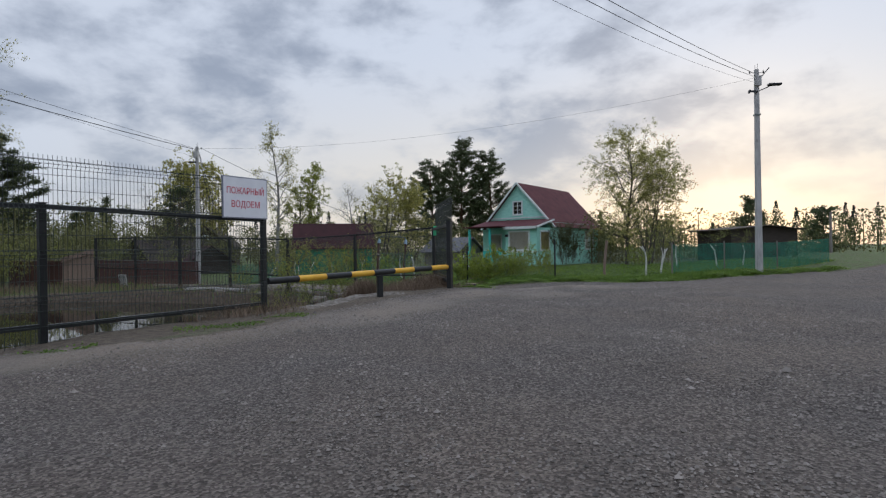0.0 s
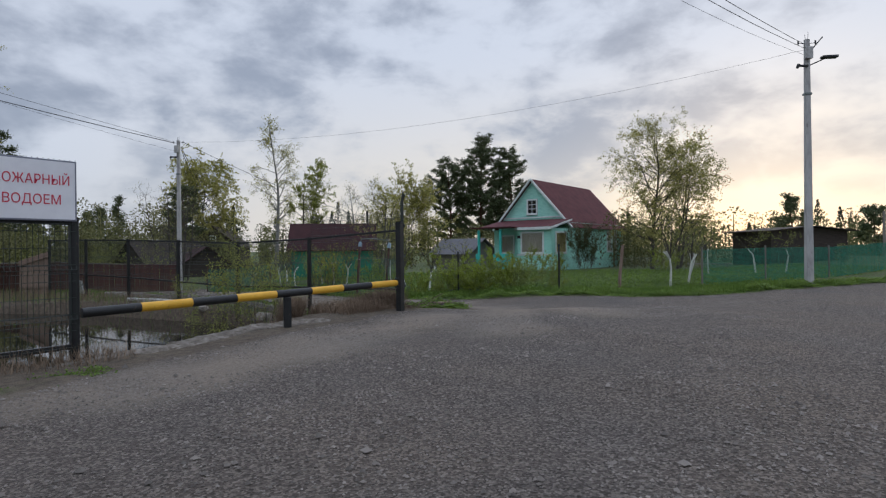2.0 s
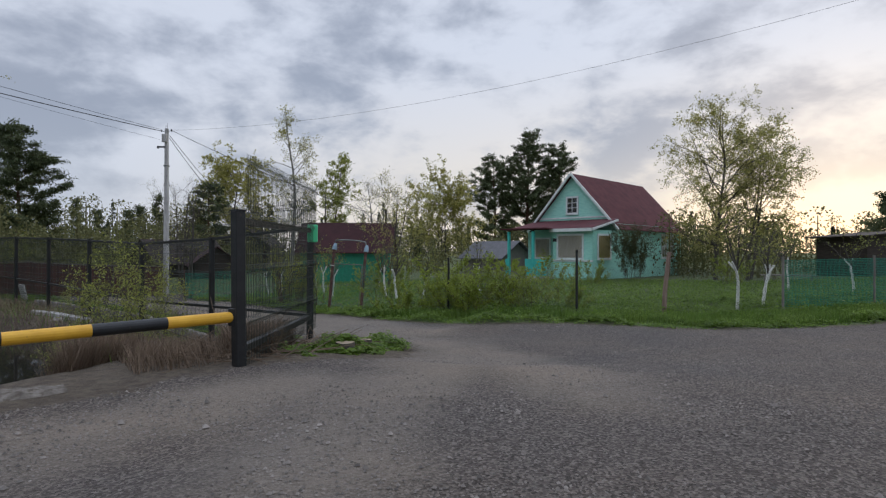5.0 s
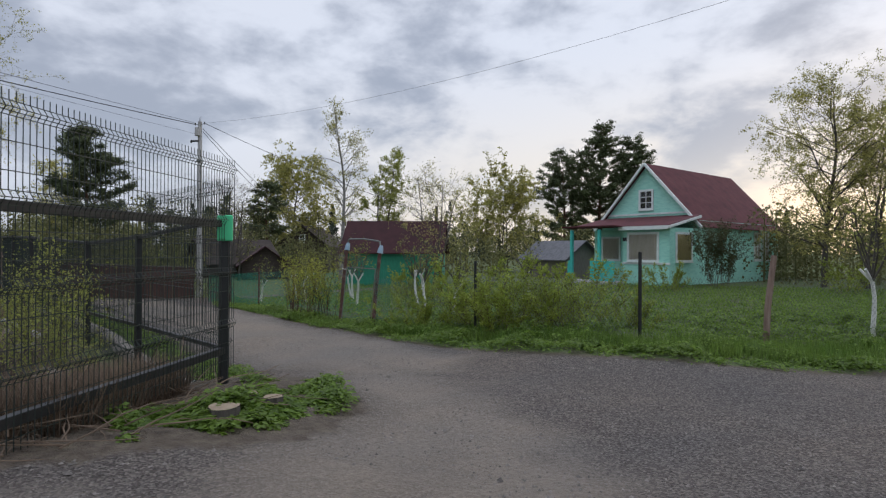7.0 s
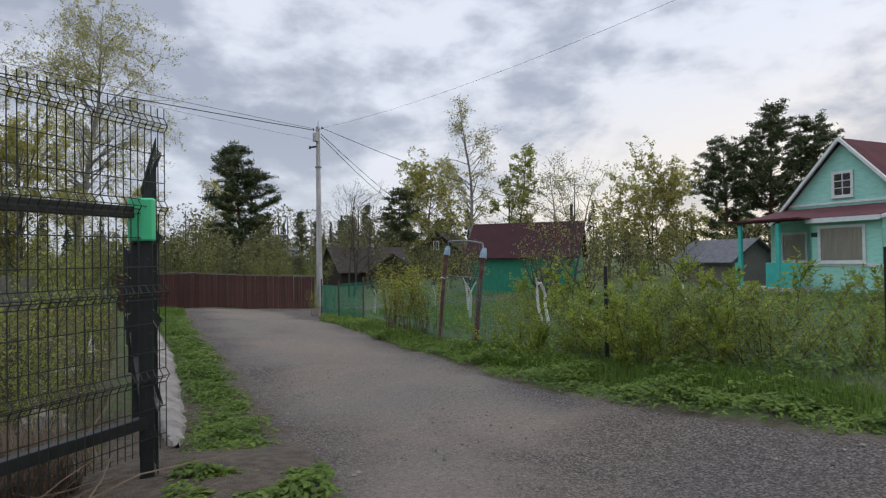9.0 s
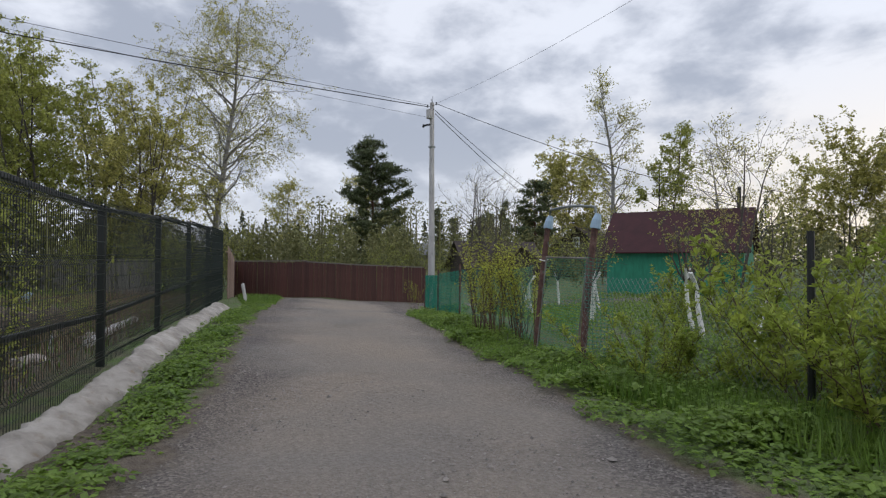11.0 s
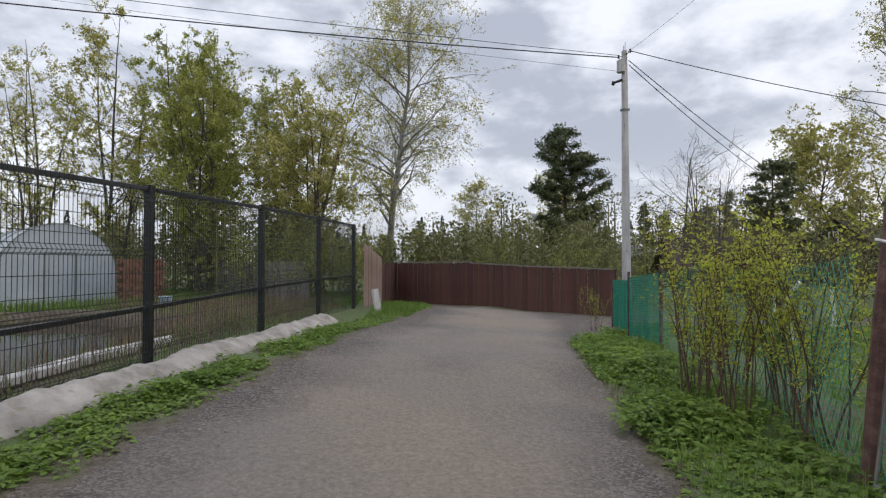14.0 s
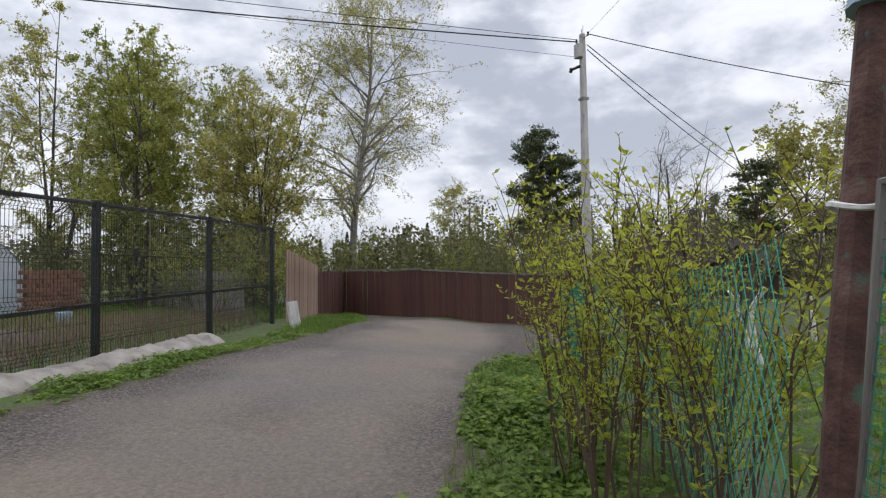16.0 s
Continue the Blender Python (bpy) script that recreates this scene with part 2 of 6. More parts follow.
M_needle = mat("pine_needles", [(0.050, 0.072, 0.032), (0.125, 0.145, 0.062)], 1.5, 0.7, island=0.4, trans=0.3)
M_juniper = mat("juniper_needles", [(0.040, 0.052, 0.020), (0.095, 0.100, 0.038)], 1.5, 0.7, island=0.4, trans=0.3)
M_farleaf = mat("far_wood_leaves", [(0.115, 0.120, 0.046), (0.20, 0.195, 0.078)], 0.15, 0.8, island=0.3, trans=0.3)
M_fardark = mat("far_conifers", [(0.018, 0.030, 0.020), (0.035, 0.048, 0.028)], 0.2, 0.8, island=0.3)
M_stone = mat("gravel_stones", [(0.130, 0.114, 0.101), (0.245, 0.218, 0.194)], 2, 0.9, island=0.48)
M_stumpcut = mat("cut_wood", [(0.22, 0.165, 0.11), (0.36, 0.28, 0.19)], 8, 0.85, 0, 0.2, 40)


def ground_material():
    """Gravel where the road runs, weedy soil and grass elsewhere, dry litter on the pond's banks."""
    m = bpy.data.materials.new("ground_surface")
    m.use_nodes = True
    nt = m.node_tree
    b = nt.nodes["Principled BSDF"]
    b.inputs["Roughness"].default_value = 0.95
    tc = nt.nodes.new("ShaderNodeTexCoord")

    def nz(scale, detail=6, rough=0.6):
        n = nt.nodes.new("ShaderNodeTexNoise")
        n.inputs["Scale"].default_value, n.inputs["Detail"].default_value, n.inputs["Roughness"].default_value = scale, detail, rough
        nt.links.new(tc.outputs["Object"], n.inputs["Vector"])
        return n.outputs["Fac"]

    def ramp(f, *stops):
        r = nt.nodes.new("ShaderNodeValToRGB")
        for i, (p, c) in enumerate(stops):
            e = r.color_ramp.elements[i] if i < 2 else r.color_ramp.elements.new(p)
            e.position, e.color = p, (*c, 1)
        nt.links.new(f, r.inputs[0])
        return r.outputs[0]

    def mix(f, a, c, kind="MIX"):
        n = nt.nodes.new("ShaderNodeMix")
        n.data_type, n.blend_type = "RGBA", kind
        for i, v in ((0, f), (6, a), (7, c)):
            if isinstance(v, (float, int, tuple)):
                n.inputs[i].default_value = v
            else:
                nt.links.new(v, n.inputs[i])
        return n.outputs[2]

    def rng(f, lo, hi):
        n = nt.nodes.new("ShaderNodeMapRange")
        n.inputs[1].default_value, n.inputs[2].default_value = lo, hi
        nt.links.new(f, n.inputs[0])
        return n.outputs[0]

    def attr(name):
        a = nt.nodes.new("ShaderNodeAttribute")
        a.attribute_name = name
        return a.outputs["Fac"]

    def op(kind, a, c):
        n = nt.nodes.new("ShaderNodeMath")
        n.operation = kind
        for i, v in enumerate((a, c)):
            if isinstance(v, (float, int)):
                n.inputs[i].default_value = v
            else:
                nt.links.new(v, n.inputs[i])
        return n.outputs[0]

    vor = nt.nodes.new("ShaderNodeTexVoronoi")
    vor.inputs["Scale"].default_value = 58
    nt.links.new(tc.outputs["Object"], vor.inputs["Vector"])
    pebble = ramp(vor.outputs["Color"], (0.2, (0.054, 0.045, 0.039)), (0.55, (0.122, 0.103, 0.090)), (0.9, (0.235, 0.208, 0.186)))
    dust = ramp(nz(24, 5), (0.3, (0.182, 0.155, 0.128)), (0.7, (0.300, 0.264, 0.222)))
    worn = op("ADD", op("MULTIPLY", attr("worn"), 0.75), op("MULTIPLY", op("SUBTRACT", nz(0.55, 6), 0.5), 1.5))
    gravel = mix(rng(worn, 0.14, 0.70), pebble, mix(0.22, dust, pebble))
    gravel = mix(1.0, gravel, ramp(nz(0.35, 3), (0.3, (0.84, 0.85, 0.87)), (0.7, (1.11, 1.04, 0.95))), "MULTIPLY")
    soil = ramp(nz(9, 8), (0.3, (0.060, 0.045, 0.032)), (0.5, (0.110, 0.085, 0.060)), (0.7, (0.155, 0.125, 0.088)))
    green = ramp(nz(48, 8), (0.3, (0.045, 0.082, 0.016)), (0.5, (0.080, 0.138, 0.026)), (0.7, (0.120, 0.180, 0.044)))
    turf = mix(rng(nz(3.1, 8), 0.42, 0.60), green, mix(0.75, green, soil))
    rough_edge = op("ADD", attr("gravel"), op("MULTIPLY", op("SUBTRACT", nz(2.6, 6), 0.5), 0.7))
    land = mix(rng(attr("litter"), 0.2, 0.8), turf, soil)
    near_edge = mix(rng(rough_edge, 0.25, 0.5), land, soil)
    col = mix(rng(rough_edge, 0.48, 0.60), near_edge, gravel)
    nt.links.new(col, b.inputs["Base Color"])
    hgt = op("ADD", op("MULTIPLY", vor.outputs["Distance"], 0.9), nz(70, 4))
    bp = nt.nodes.new("ShaderNodeBump")
    bp.inputs["Strength"].default_value, bp.inputs["Distance"].default_value = 1.0, 0.022
    nt.links.new(hgt, bp.inputs["Height"])
    nt.links.new(bp.outputs[0], b.inputs["Normal"])
    return m


M_ground = ground_material()


# ---- shape helpers ----
def mesh_from(name, verts, faces, material):
    me = bpy.data.meshes.new(name)
    me.from_pydata([tuple(v) for v in verts], [], [tuple(f) for f in faces])
    me.materials.append(material)
    me.update()
    return me


def part(name, bm, material, parent=None, label="", m=None):
    """Links a bmesh, or (verts, faces), as one mesh object under a thing or a part."""
    if isinstance(bm, tuple):
        me = mesh_from(name, bm[0], bm[1], material)
    elif isinstance(bm, bpy.types.Mesh):
        me = bm
    else:
        bmesh.ops.recalc_face_normals(bm, faces=bm.faces)
        me = bpy.data.meshes.new(name)
        bm.to_mesh(me)
        bm.free()
        me.materials.append(material)
    ob = new(name, me)
    if parent:
        ob.parent = parent
    if m is not None:
        ob.matrix_basis = m
    if label:
        tagged(ob, label)
    if name in ("wire_panel", "net", "mesh", "leaf_mesh", "stem_cluster", "siding"):
        tagged(ob, kind="stuff")
    return ob


def thing(name, m, label, category, group="", kind=""):
    ob = new(name)
    ob.empty_display_size = 0.2
    ob.matrix_basis = m
    return tagged(ob, label, category, group, kind)


def add_box(bm, lo, hi, bevel=0.0, m=None):
    c = [(a + b) / 2 for a, b in zip(lo, hi)]
    s = [abs(b - a) for a, b in zip(lo, hi)]
    r = bmesh.ops.create_cube(bm, size=1.0, matrix=(m or Matrix()) @ Matrix.Translation(c) @ Matrix.Diagonal((*s, 1)))
    if bevel:
        es = {e for v in r["verts"] for e in v.link_edges}
        bmesh.ops.bevel(bm, geom=list(es), offset=bevel, segments=1, affect="EDGES", clamp_overlap=True)
    return bm


def box(lo, hi, bevel=0.0, m=None):
    return add_box(bmesh.new(), lo, hi, bevel, m)


def tubes(lines, sides=4, closed=True):
    """Tapered tubes along polylines [(point, radius), ...]: one (verts, faces)."""
    V, F = [], []
    for line in lines:
        base = len(V)
        n = len(line)
        for i, (p, r) in enumerate(line):
            a = Vector(line[max(i - 1, 0)][0])
            c = Vector(line[min(i + 1, n - 1)][0])
            d = (c - a).normalized() if (c - a).length > 1e-6 else Vector((0, 0, 1))
            u = d.cross(Vector((0, 0, 1)) if abs(d.z) < 0.9 else Vector((1, 0, 0))).normalized()
            w = d.cross(u)
            for k in range(sides):
                q = 2 * math.pi * (k + 0.5) / sides
                V.append(Vector(p) + (u * math.cos(q) + w * math.sin(q)) * r)
        for i in range(n - 1):
            for k in range(sides):
                a0, a1 = base + i * sides + k, base + i * sides + (k + 1) % sides
                F.append((a0, a1, a1 + sides, a0 + sides))
        if closed:
            F.append(tuple(base + k for k in reversed(range(sides))))
            F.append(tuple(base + (n - 1) * sides + k for k in range(sides)))
    return V, F


def leaves(rng, centers, size, flat=0.0, aspect=1.8):
    """Leaf-shaped quads round the given centres, at random turns; flat: how much they face up."""
    c = np.asarray(centers, float)
    n = len(c)
    nrm = rng.normal(size=(n, 3))
    nrm[:, 2] += flat * 2.5
    nrm /= np.linalg.norm(nrm, axis=1)[:, None]
    t = rng.normal(size=(n, 3))
    t -= nrm * (t * nrm).sum(1)[:, None]
    t /= np.linalg.norm(t, axis=1)[:, None]
    w = np.cross(nrm, t)
    s = size * rng.uniform(0.6, 1.35, n)[:, None]
    V = np.stack([c - t * s * 0.5, c + w * s * 0.5 / aspect + nrm * s * 0.08, c + t * s * 0.5, c - w * s * 0.5 / aspect + nrm * s * 0.08], 1).reshape(-1, 3)
    F = np.arange(4 * n).reshape(-1, 4)
    return V, F


# ---- the lie of the land ----
CONTROL = np.array([(0.4, .8, .04), (1.3, 3.6, .16), (2.5, 7.2, .28), (3.6, 11.3, .36), (3.6, 13.4, .37), (3.3, 15.1, .36), (2.3, 19, -.02), (.3, 21.4, -.16), (-1, 22.6, -.22), (-2.8, 24.5, -.29), (-3.5, 26, -.32)])
CONTROL2 = np.array([(-3.5, 10.9, .26), (-2, 13.6, .28), (-.5, 15.8, .32), (12.8, 26.8, .05), (-1.07, 18.8, .2), (3.5, 24.4, .05), (5.8, 25.8, -.1), (-6.8, 21.6, -.16), (-9.8, 22.9, -.17), (-12.4, 24.3, -.2), (-17.3, 27.1, -.3), (-25.4, 30.5, -.66), (-17.8, 36.2, -.75)])
CONTROL3 = np.array([(-14.2, 32.9, -.6), (6.5, 46.5, -.1), (0, 50, -.2), (-14, 46, -.5), (12, 55, -.1), (25, 40, .3), (30, 55, .5), (-40, 35, -.8), (-45, 60, -.8), (10, 5, .1), (10, 15, .3), (-30, 15, -.6), (-8, 5, .1)])
CONTROL4 = np.array([(-3.9, 20.1, -.46), (-3.1, 20.1, -.32), (-4.6, 20.9, -.42), (-5.4, 21.2, -.34), (-2.9, 20.9, -.25)])
CTRL = np.vstack([CONTROL, CONTROL2, CONTROL3, CONTROL4])

POND = [(-3.1, 11.6), (-2.5, 13.4), (-2.7, 15.2), (-4.0, 18.2), (-6.6, 20.3), (-8.4, 21.0), (-10, 21.6), (-13, 22.7), (-17, 22.9), (-20.5, 19.5), (-20, 12), (-18, 5), (-12, 2.0), (-8.6, 2.8), (-5.95, 7.5), (-4.25, 10.2)]
ROAD = [(-40, -30), (-14, 0), (-9, 4.5), (-5.4, 7.3), (-3.3, 7.9), (-2.75, 9), (-2.35, 11), (-1.5, 13.3), (-.4, 15.6), (0.2, 16.4), (1.0, 17.4), (0.9, 18.6), (-.6, 19.9), (-3.2, 21.4), (-4.9, 22.3), (-7.5, 23.6), (-11.4, 25.5), (-15.8, 28.0), (-19, 29.9), (-25.4, 30.6),
        (-21.3, 32.4), (-18.6, 34.6), (-14.5, 38.5), (-10, 44), (-8.6, 43), (-12.2, 37), (-14.4, 33.6), (-9.95, 28.95), (-6.95, 27.45), (-4.93, 26.35), (-3.05, 25.6), (-1.76, 24.7), (-.6, 24.0), (2.3, 22.9), (4.8, 22.6), (6.8, 23.0), (11.4, 24.9), (18, 29.2), (30, 39), (70, 75), (80, 70), (40, 30), (30, -30)]
WORN_TRACKS = [[(3.4, 15), (2.6, 18), (-1.5, 22.6), (-7, 25.6), (-13, 29)], [(1.7, 13), (1.6, 19), (-2.5, 23.6), (-8, 26.3)], [(-6, 5.5), (-1.8, 9.5), (0.4, 15)]]
FENCE0, FENCE_U = Vector((-1.07, 18.77, 0)), Vector((-2.864, 1.386, 0))  # first post and span of the fence by the road


def poly_dist(px, py, poly):
    """Signed distance to a polygon, positive inside."""
    P = np.array(poly)
    Q = np.roll(P, -1, 0)
    best = np.full(px.shape, 1e9)
    inside = np.zeros(px.shape, bool)
    for (x0, y0), (x1, y1) in zip(P, Q):
        dx, dy = x1 - x0, y1 - y0
        t = np.clip(((px - x0) * dx + (py - y0) * dy) / (dx * dx + dy * dy), 0, 1)
        best = np.minimum(best, np.hypot(px - x0 - t * dx, py - y0 - t * dy))
        cross = (y0 > py) != (y1 > py)
        inside ^= cross & (px < dx * (py - y0) / (dy if dy else 1e-9) + x0)
    return np.where(inside, best, -best)


def line_dist(px, py, line):
    best = np.full(px.shape, 1e9)
    for (x0, y0), (x1, y1) in zip(line[:-1], line[1:]):
        dx, dy = x1 - x0, y1 - y0
        t = np.clip(((px - x0) * dx + (py - y0) * dy) / (dx * dx + dy * dy), 0, 1)
        best = np.minimum(best, np.hypot(px - x0 - t * dx, py - y0 - t * dy))
    return best


def lay(x, y):
    x, y = np.atleast_1d(np.asarray(x, float)), np.atleast_1d(np.asarray(y, float))
    d = (x[..., None] - CTRL[:, 0]) ** 2 + (y[..., None] - CTRL[:, 1]) ** 2
    w = 1 / (d + 2.0) ** 2
    z = (w * CTRL[:, 2]).sum(-1) / w.sum(-1)
    s = np.clip((poly_dist(x, y, POND) + 0.15) / 0.55, 0, 1)
    z = z - (s * s * (3 - 2 * s)) * 1.55
    z = z + 0.018 * np.sin(x * 1.7 + 0.6 * y) * np.sin(y * 1.3 - 0.4 * x) + 0.010 * np.sin(4.1 * x + y) * np.sin(3.3 * y)
    return z


def gz(x, y):
    return float(lay(x, y)[0])


def on(x, y, rz=0.0, dz=0.0, s=1.0):
    return Matrix.Translation((x, y, gz(x, y) + dz)) @ Matrix.Rotation(radians(rz), 4, "Z") @ Matrix.Diagonal((s, s, s, 1))


def build_ground():
    far = [110, 150, 220, 330, 520, 900]
    xs = np.array([-f - 20 for f in far[::-1]] + [-90, -76] + list(np.arange(-62, -30, 1.2)) + list(np.arange(-30, 18, 0.3)) + list(np.arange(18, 50, 1.2)) + [60, 75, 90] + far)
    ys = np.array([-f for f in far[::-1]] + [-80, -50, -30, -20] + list(np.arange(-14, 4, 0.6)) + list(np.arange(4, 34, 0.3)) + list(np.arange(34, 78, 1.2)) + [85, 95] + far)
    X, Y = np.meshgrid(xs, ys)
    Z = lay(X, Y)
    ny, nx = X.shape
    V = np.stack([X, Y, Z], -1).reshape(-1, 3)
    idx = np.arange(ny * nx).reshape(ny, nx)
    F = np.stack([idx[:-1, :-1], idx[:-1, 1:], idx[1:, 1:], idx[1:, :-1]], -1).reshape(-1, 4)
    dist = poly_dist(X.ravel(), Y.ravel(), ROAD)
    gravel = np.clip(0.5 + dist / 1.2, 0, 1)
    worn = np.zeros(len(dist))
    for line in WORN_TRACKS:
        worn = np.maximum(worn, np.clip(1.25 - line_dist(X.ravel(), Y.ravel(), line) / 0.9, 0, 1))
    lane = line_dist(X.ravel(), Y.ravel(), [(-0.5, 21.9), (-4, 24), (-9, 26.6), (-15, 30.2), (-20, 32.4)])
    worn = np.maximum(worn, np.clip(1.9 - lane / 1.0, 0, 1))
    pd = poly_dist(X.ravel(), Y.ravel(), POND)
    litter = np.clip(1.0 + pd / 1.6, 0, 1)
    litter = np.maximum(litter, np.clip(1.3 + poly_dist(X.ravel(), Y.ravel(), [(-2.5, 15), (0.6, 16.4), (1.2, 18), (0, 19.6), (-4, 21.6), (-4, 19)]), 0, 1))
    litter = np.maximum(litter, np.clip(1.7 - line_dist(X.ravel(), Y.ravel(), [(-0.6, 15.8), (-3.5, 10.8), (-5.4, 7.8), (-10, 0)]) / 1.2, 0, 1))
    isroad = dist[F].mean(1) > 0
    for name, pick, label, cat in (("ground", ~isroad, "grassy ground with soil verges and pond banks", "ground"), ("road", isroad, "grey gravel road with compacted wheel tracks", "road")):
        used = np.unique(F[pick])
        remap = np.full(len(V), -1)
        remap[used] = np.arange(len(used))
        me = bpy.data.meshes.new(name)
        me.from_pydata(V[used].tolist(), [], remap[F[pick]].tolist())
        for an, data in (("gravel", gravel), ("worn", worn), ("litter", litter)):
            a = me.attributes.new(an, "FLOAT", "POINT")
            a.data.foreach_set("value", data[used].astype(np.float32))
        me.materials.append(M_ground)
        me.polygons.foreach_set("use_smooth", [True] * len(me.polygons))
        tagged(new(name, me), label, cat, kind="structure")


build_ground()
tagged(part("water", (([(x, y, -0.62) for x, y in ((-22, 1.2), (-8.0, 1.2), (-2.0, 10.6), (-2.0, 23.2), (-22, 23.2))]), [(0, 1, 2, 3, 4)]), M_water), "still dark pond water reflecting the sky", "water", kind="structure")

# ---- welded mesh fences ----
BENDS = (0.25, 0.85, 1.45, 2.05)


def panel_mesh(p0, p1, z0, z1, off, step=0.055):
    """Welded mesh between two ground points: folded upright wires and level wires."""
    p0, p1 = Vector(p0), Vector(p1)
    u = (p1 - p0)
    L = u.length
    u /= L
    nrm = Vector((-u.y, u.x, 0)) * (1 if off > 0 else -1)
    h = z1 - z0
    prof = [(0.0, 0.0)]
    for b in BENDS:
        zb = h - (BENDS[-1] + 0.12) + b
        if 0.06 < zb < h - 0.08:
            prof += [(zb - 0.05, 0.0), (zb, 0.035), (zb + 0.05, 0.0)]
    prof.append((h, 0.0))
    lines = []
    n = int(L / step)
    for i in range(n + 1):
        q = p0 + u * (L * i / n) + nrm * abs(off)
        lines.append([((q.x + nrm.x * o, q.y + nrm.y * o, z0 + z), 0.0040) for z, o in prof])
    levels = sorted({round(z, 3) for z, _ in prof[1:-1]} | set(np.round(np.arange(0.1, h, 0.2), 3).tolist()))
    for z in levels:
        o = 0.035 if any(abs(z - pz) < 0.01 and po > 0 for pz, po in prof) else 0.0
        a, c = p0 + nrm * (abs(off) + o), p1 + nrm * (abs(off) + o)
        lines.append([((a.x, a.y, z0 + z), 0.0042), ((c.x, c.y, z0 + z), 0.0042)])
    return tubes(lines, 3, False)


def square_post(x, y, z0, z1, parent, name="post", s=0.045, lean=(0, 0), label=""):
    b = bmesh.new()
    add_box(b, (-s, -s, z0 - 0.25), (s, s, z1), 0.008)
    add_box(b, (-s - 0.005, -s - 0.005, z1), (s + 0.005, s + 0.005, z1 + 0.015))
    ang = math.atan2(FENCE_U.y, FENCE_U.x)
    return part(name, b, M_black, parent, label, m=Matrix.Translation((x, y, 0)) @ Matrix.Rotation(ang, 4, "Z") @ Matrix.Shear("XY", 4, lean))


def rail(p0, p1, parent, r=0.026, name="rail"):
    b = bmesh.new()
    d = Vector(p1) - Vector(p0)
    add_box(b, (0, -r, -r), (d.length, r, r), 0.004)
    return part(name, b, M_black, parent, m=Matrix.Translation(p0) @ d.to_track_quat("X", "Z").to_matrix().to_4x4())


road_fence = thing("mesh_fence", Matrix(), "black steel mesh fence along the lane by the pond", "fence")
POSTS = [FENCE0 + FENCE_U * k for k in range(7)]
TOPS = [2.06, 1.90, 1.82, 1.93, 2.02, 2.09, 2.12]
LOWS = [0.52, 0.48, 0.42, 0.50, 0.59, 0.64, 0.68]
for k, p in enumerate(POSTS):
    square_post(p.x, p.y, gz(p.x, p.y), TOPS[k], road_fence)
for k in range(6):
    a, c = POSTS[k], POSTS[k + 1]
    rail((a.x, a.y, TOPS[k] - 0.03), (c.x, c.y, TOPS[k + 1] - 0.03), road_fence)
    rail((a.x, a.y, LOWS[k]), (c.x, c.y, LOWS[k + 1]), road_fence)
    base = min(gz(a.x, a.y), gz(c.x, c.y))
    part("wire_panel", panel_mesh((a.x, a.y, 0), (c.x, c.y, 0), base + 0.04, (TOPS[k] + TOPS[k + 1]) / 2 + (0.55 if k < 1 else 0.0), -0.07), M_wire, road_fence)

gate_fence = thing("mesh_fence", Matrix(), "tall black mesh fence panel between leaning gatepost and corner post", "fence")
GP, GREEN = Vector((-.41, 15.58, 0)), FENCE0
gpost = square_post(GP.x, GP.y, 0.27, 2.08, gate_fence, "gatepost", 0.06, (-0.03, 0.03), "leaning black gatepost")
rail((GP.x, GP.y - 0.05, 1.97), (GREEN.x, GREEN.y, 1.98), gate_fence, 0.04)
rail((GP.x, GP.y, 0.50), (GREEN.x, GREEN.y, 0.50), gate_fence, 0.04)
part("wire_panel", panel_mesh((GP.x, GP.y, 0), (GREEN.x - 0.03, GREEN.y + 0.1, 0), 0.30, 2.74, -0.08), M_wire, gate_fence)
gb2 = bmesh.new()
add_box(gb2, (-0.085, -0.03, 0), (0.085, 0.03, 0.30), 0.012)
tagged(part("junction_box", gb2, M_greenbox, m=Matrix.Translation((GREEN.x + 0.07, GREEN.y - 0.06, 1.78)) @ Matrix.Rotation(0.75, 4, "Z")), "bright green plastic box fixed to the corner post", "box")

pond_fence = thing("mesh_fence", Matrix(), "tall black mesh fence along the pond beside the gravel", "fence")
SIGNP, POST1 = Vector((-3.55, 10.87, 0)), Vector((-5.38, 7.92, 0))
du = (POST1 - SIGNP)
EXTRA = [SIGNP, POST1, POST1 + du, POST1 + du * 2]
ETOP = [1.95, 2.02, 2.0, 1.95]
for k, p in enumerate(EXTRA):
    square_post(p.x, p.y, gz(p.x, p.y), ETOP[k], pond_fence)
for k in range(3):
    a, c = EXTRA[k], EXTRA[k + 1]
    rail((a.x, a.y, ETOP[k] - 0.04), (c.x, c.y, ETOP[k + 1] - 0.04), pond_fence, 0.032)
    rail((a.x, a.y, 0.40), (c.x, c.y, 0.38), pond_fence, 0.032)
    part("wire_panel", panel_mesh((a.x, a.y, 0), (c.x, c.y, 0), 0.10, 2.66, 0.07), M_wire, pond_fence)

# sign with its lettering
sign = thing("sign", Matrix.Translation((-3.68, 10.41, 1.92)) @ Matrix.Rotation(radians(58), 4, "Z"), "white rectangular sign with red lettering on the mesh fence", "sign")
SW, SH = 0.90, 0.72
part("plate", box((-SW / 2, -0.012, 0), (SW / 2, 0.012, SH), 0.004), M_signedge, sign, "dark grey metal rim")
part("face", box((-SW / 2 + 0.02, -0.017, 0.02), (SW / 2 - 0.02, -0.0125, SH - 0.02)), M_white, sign)


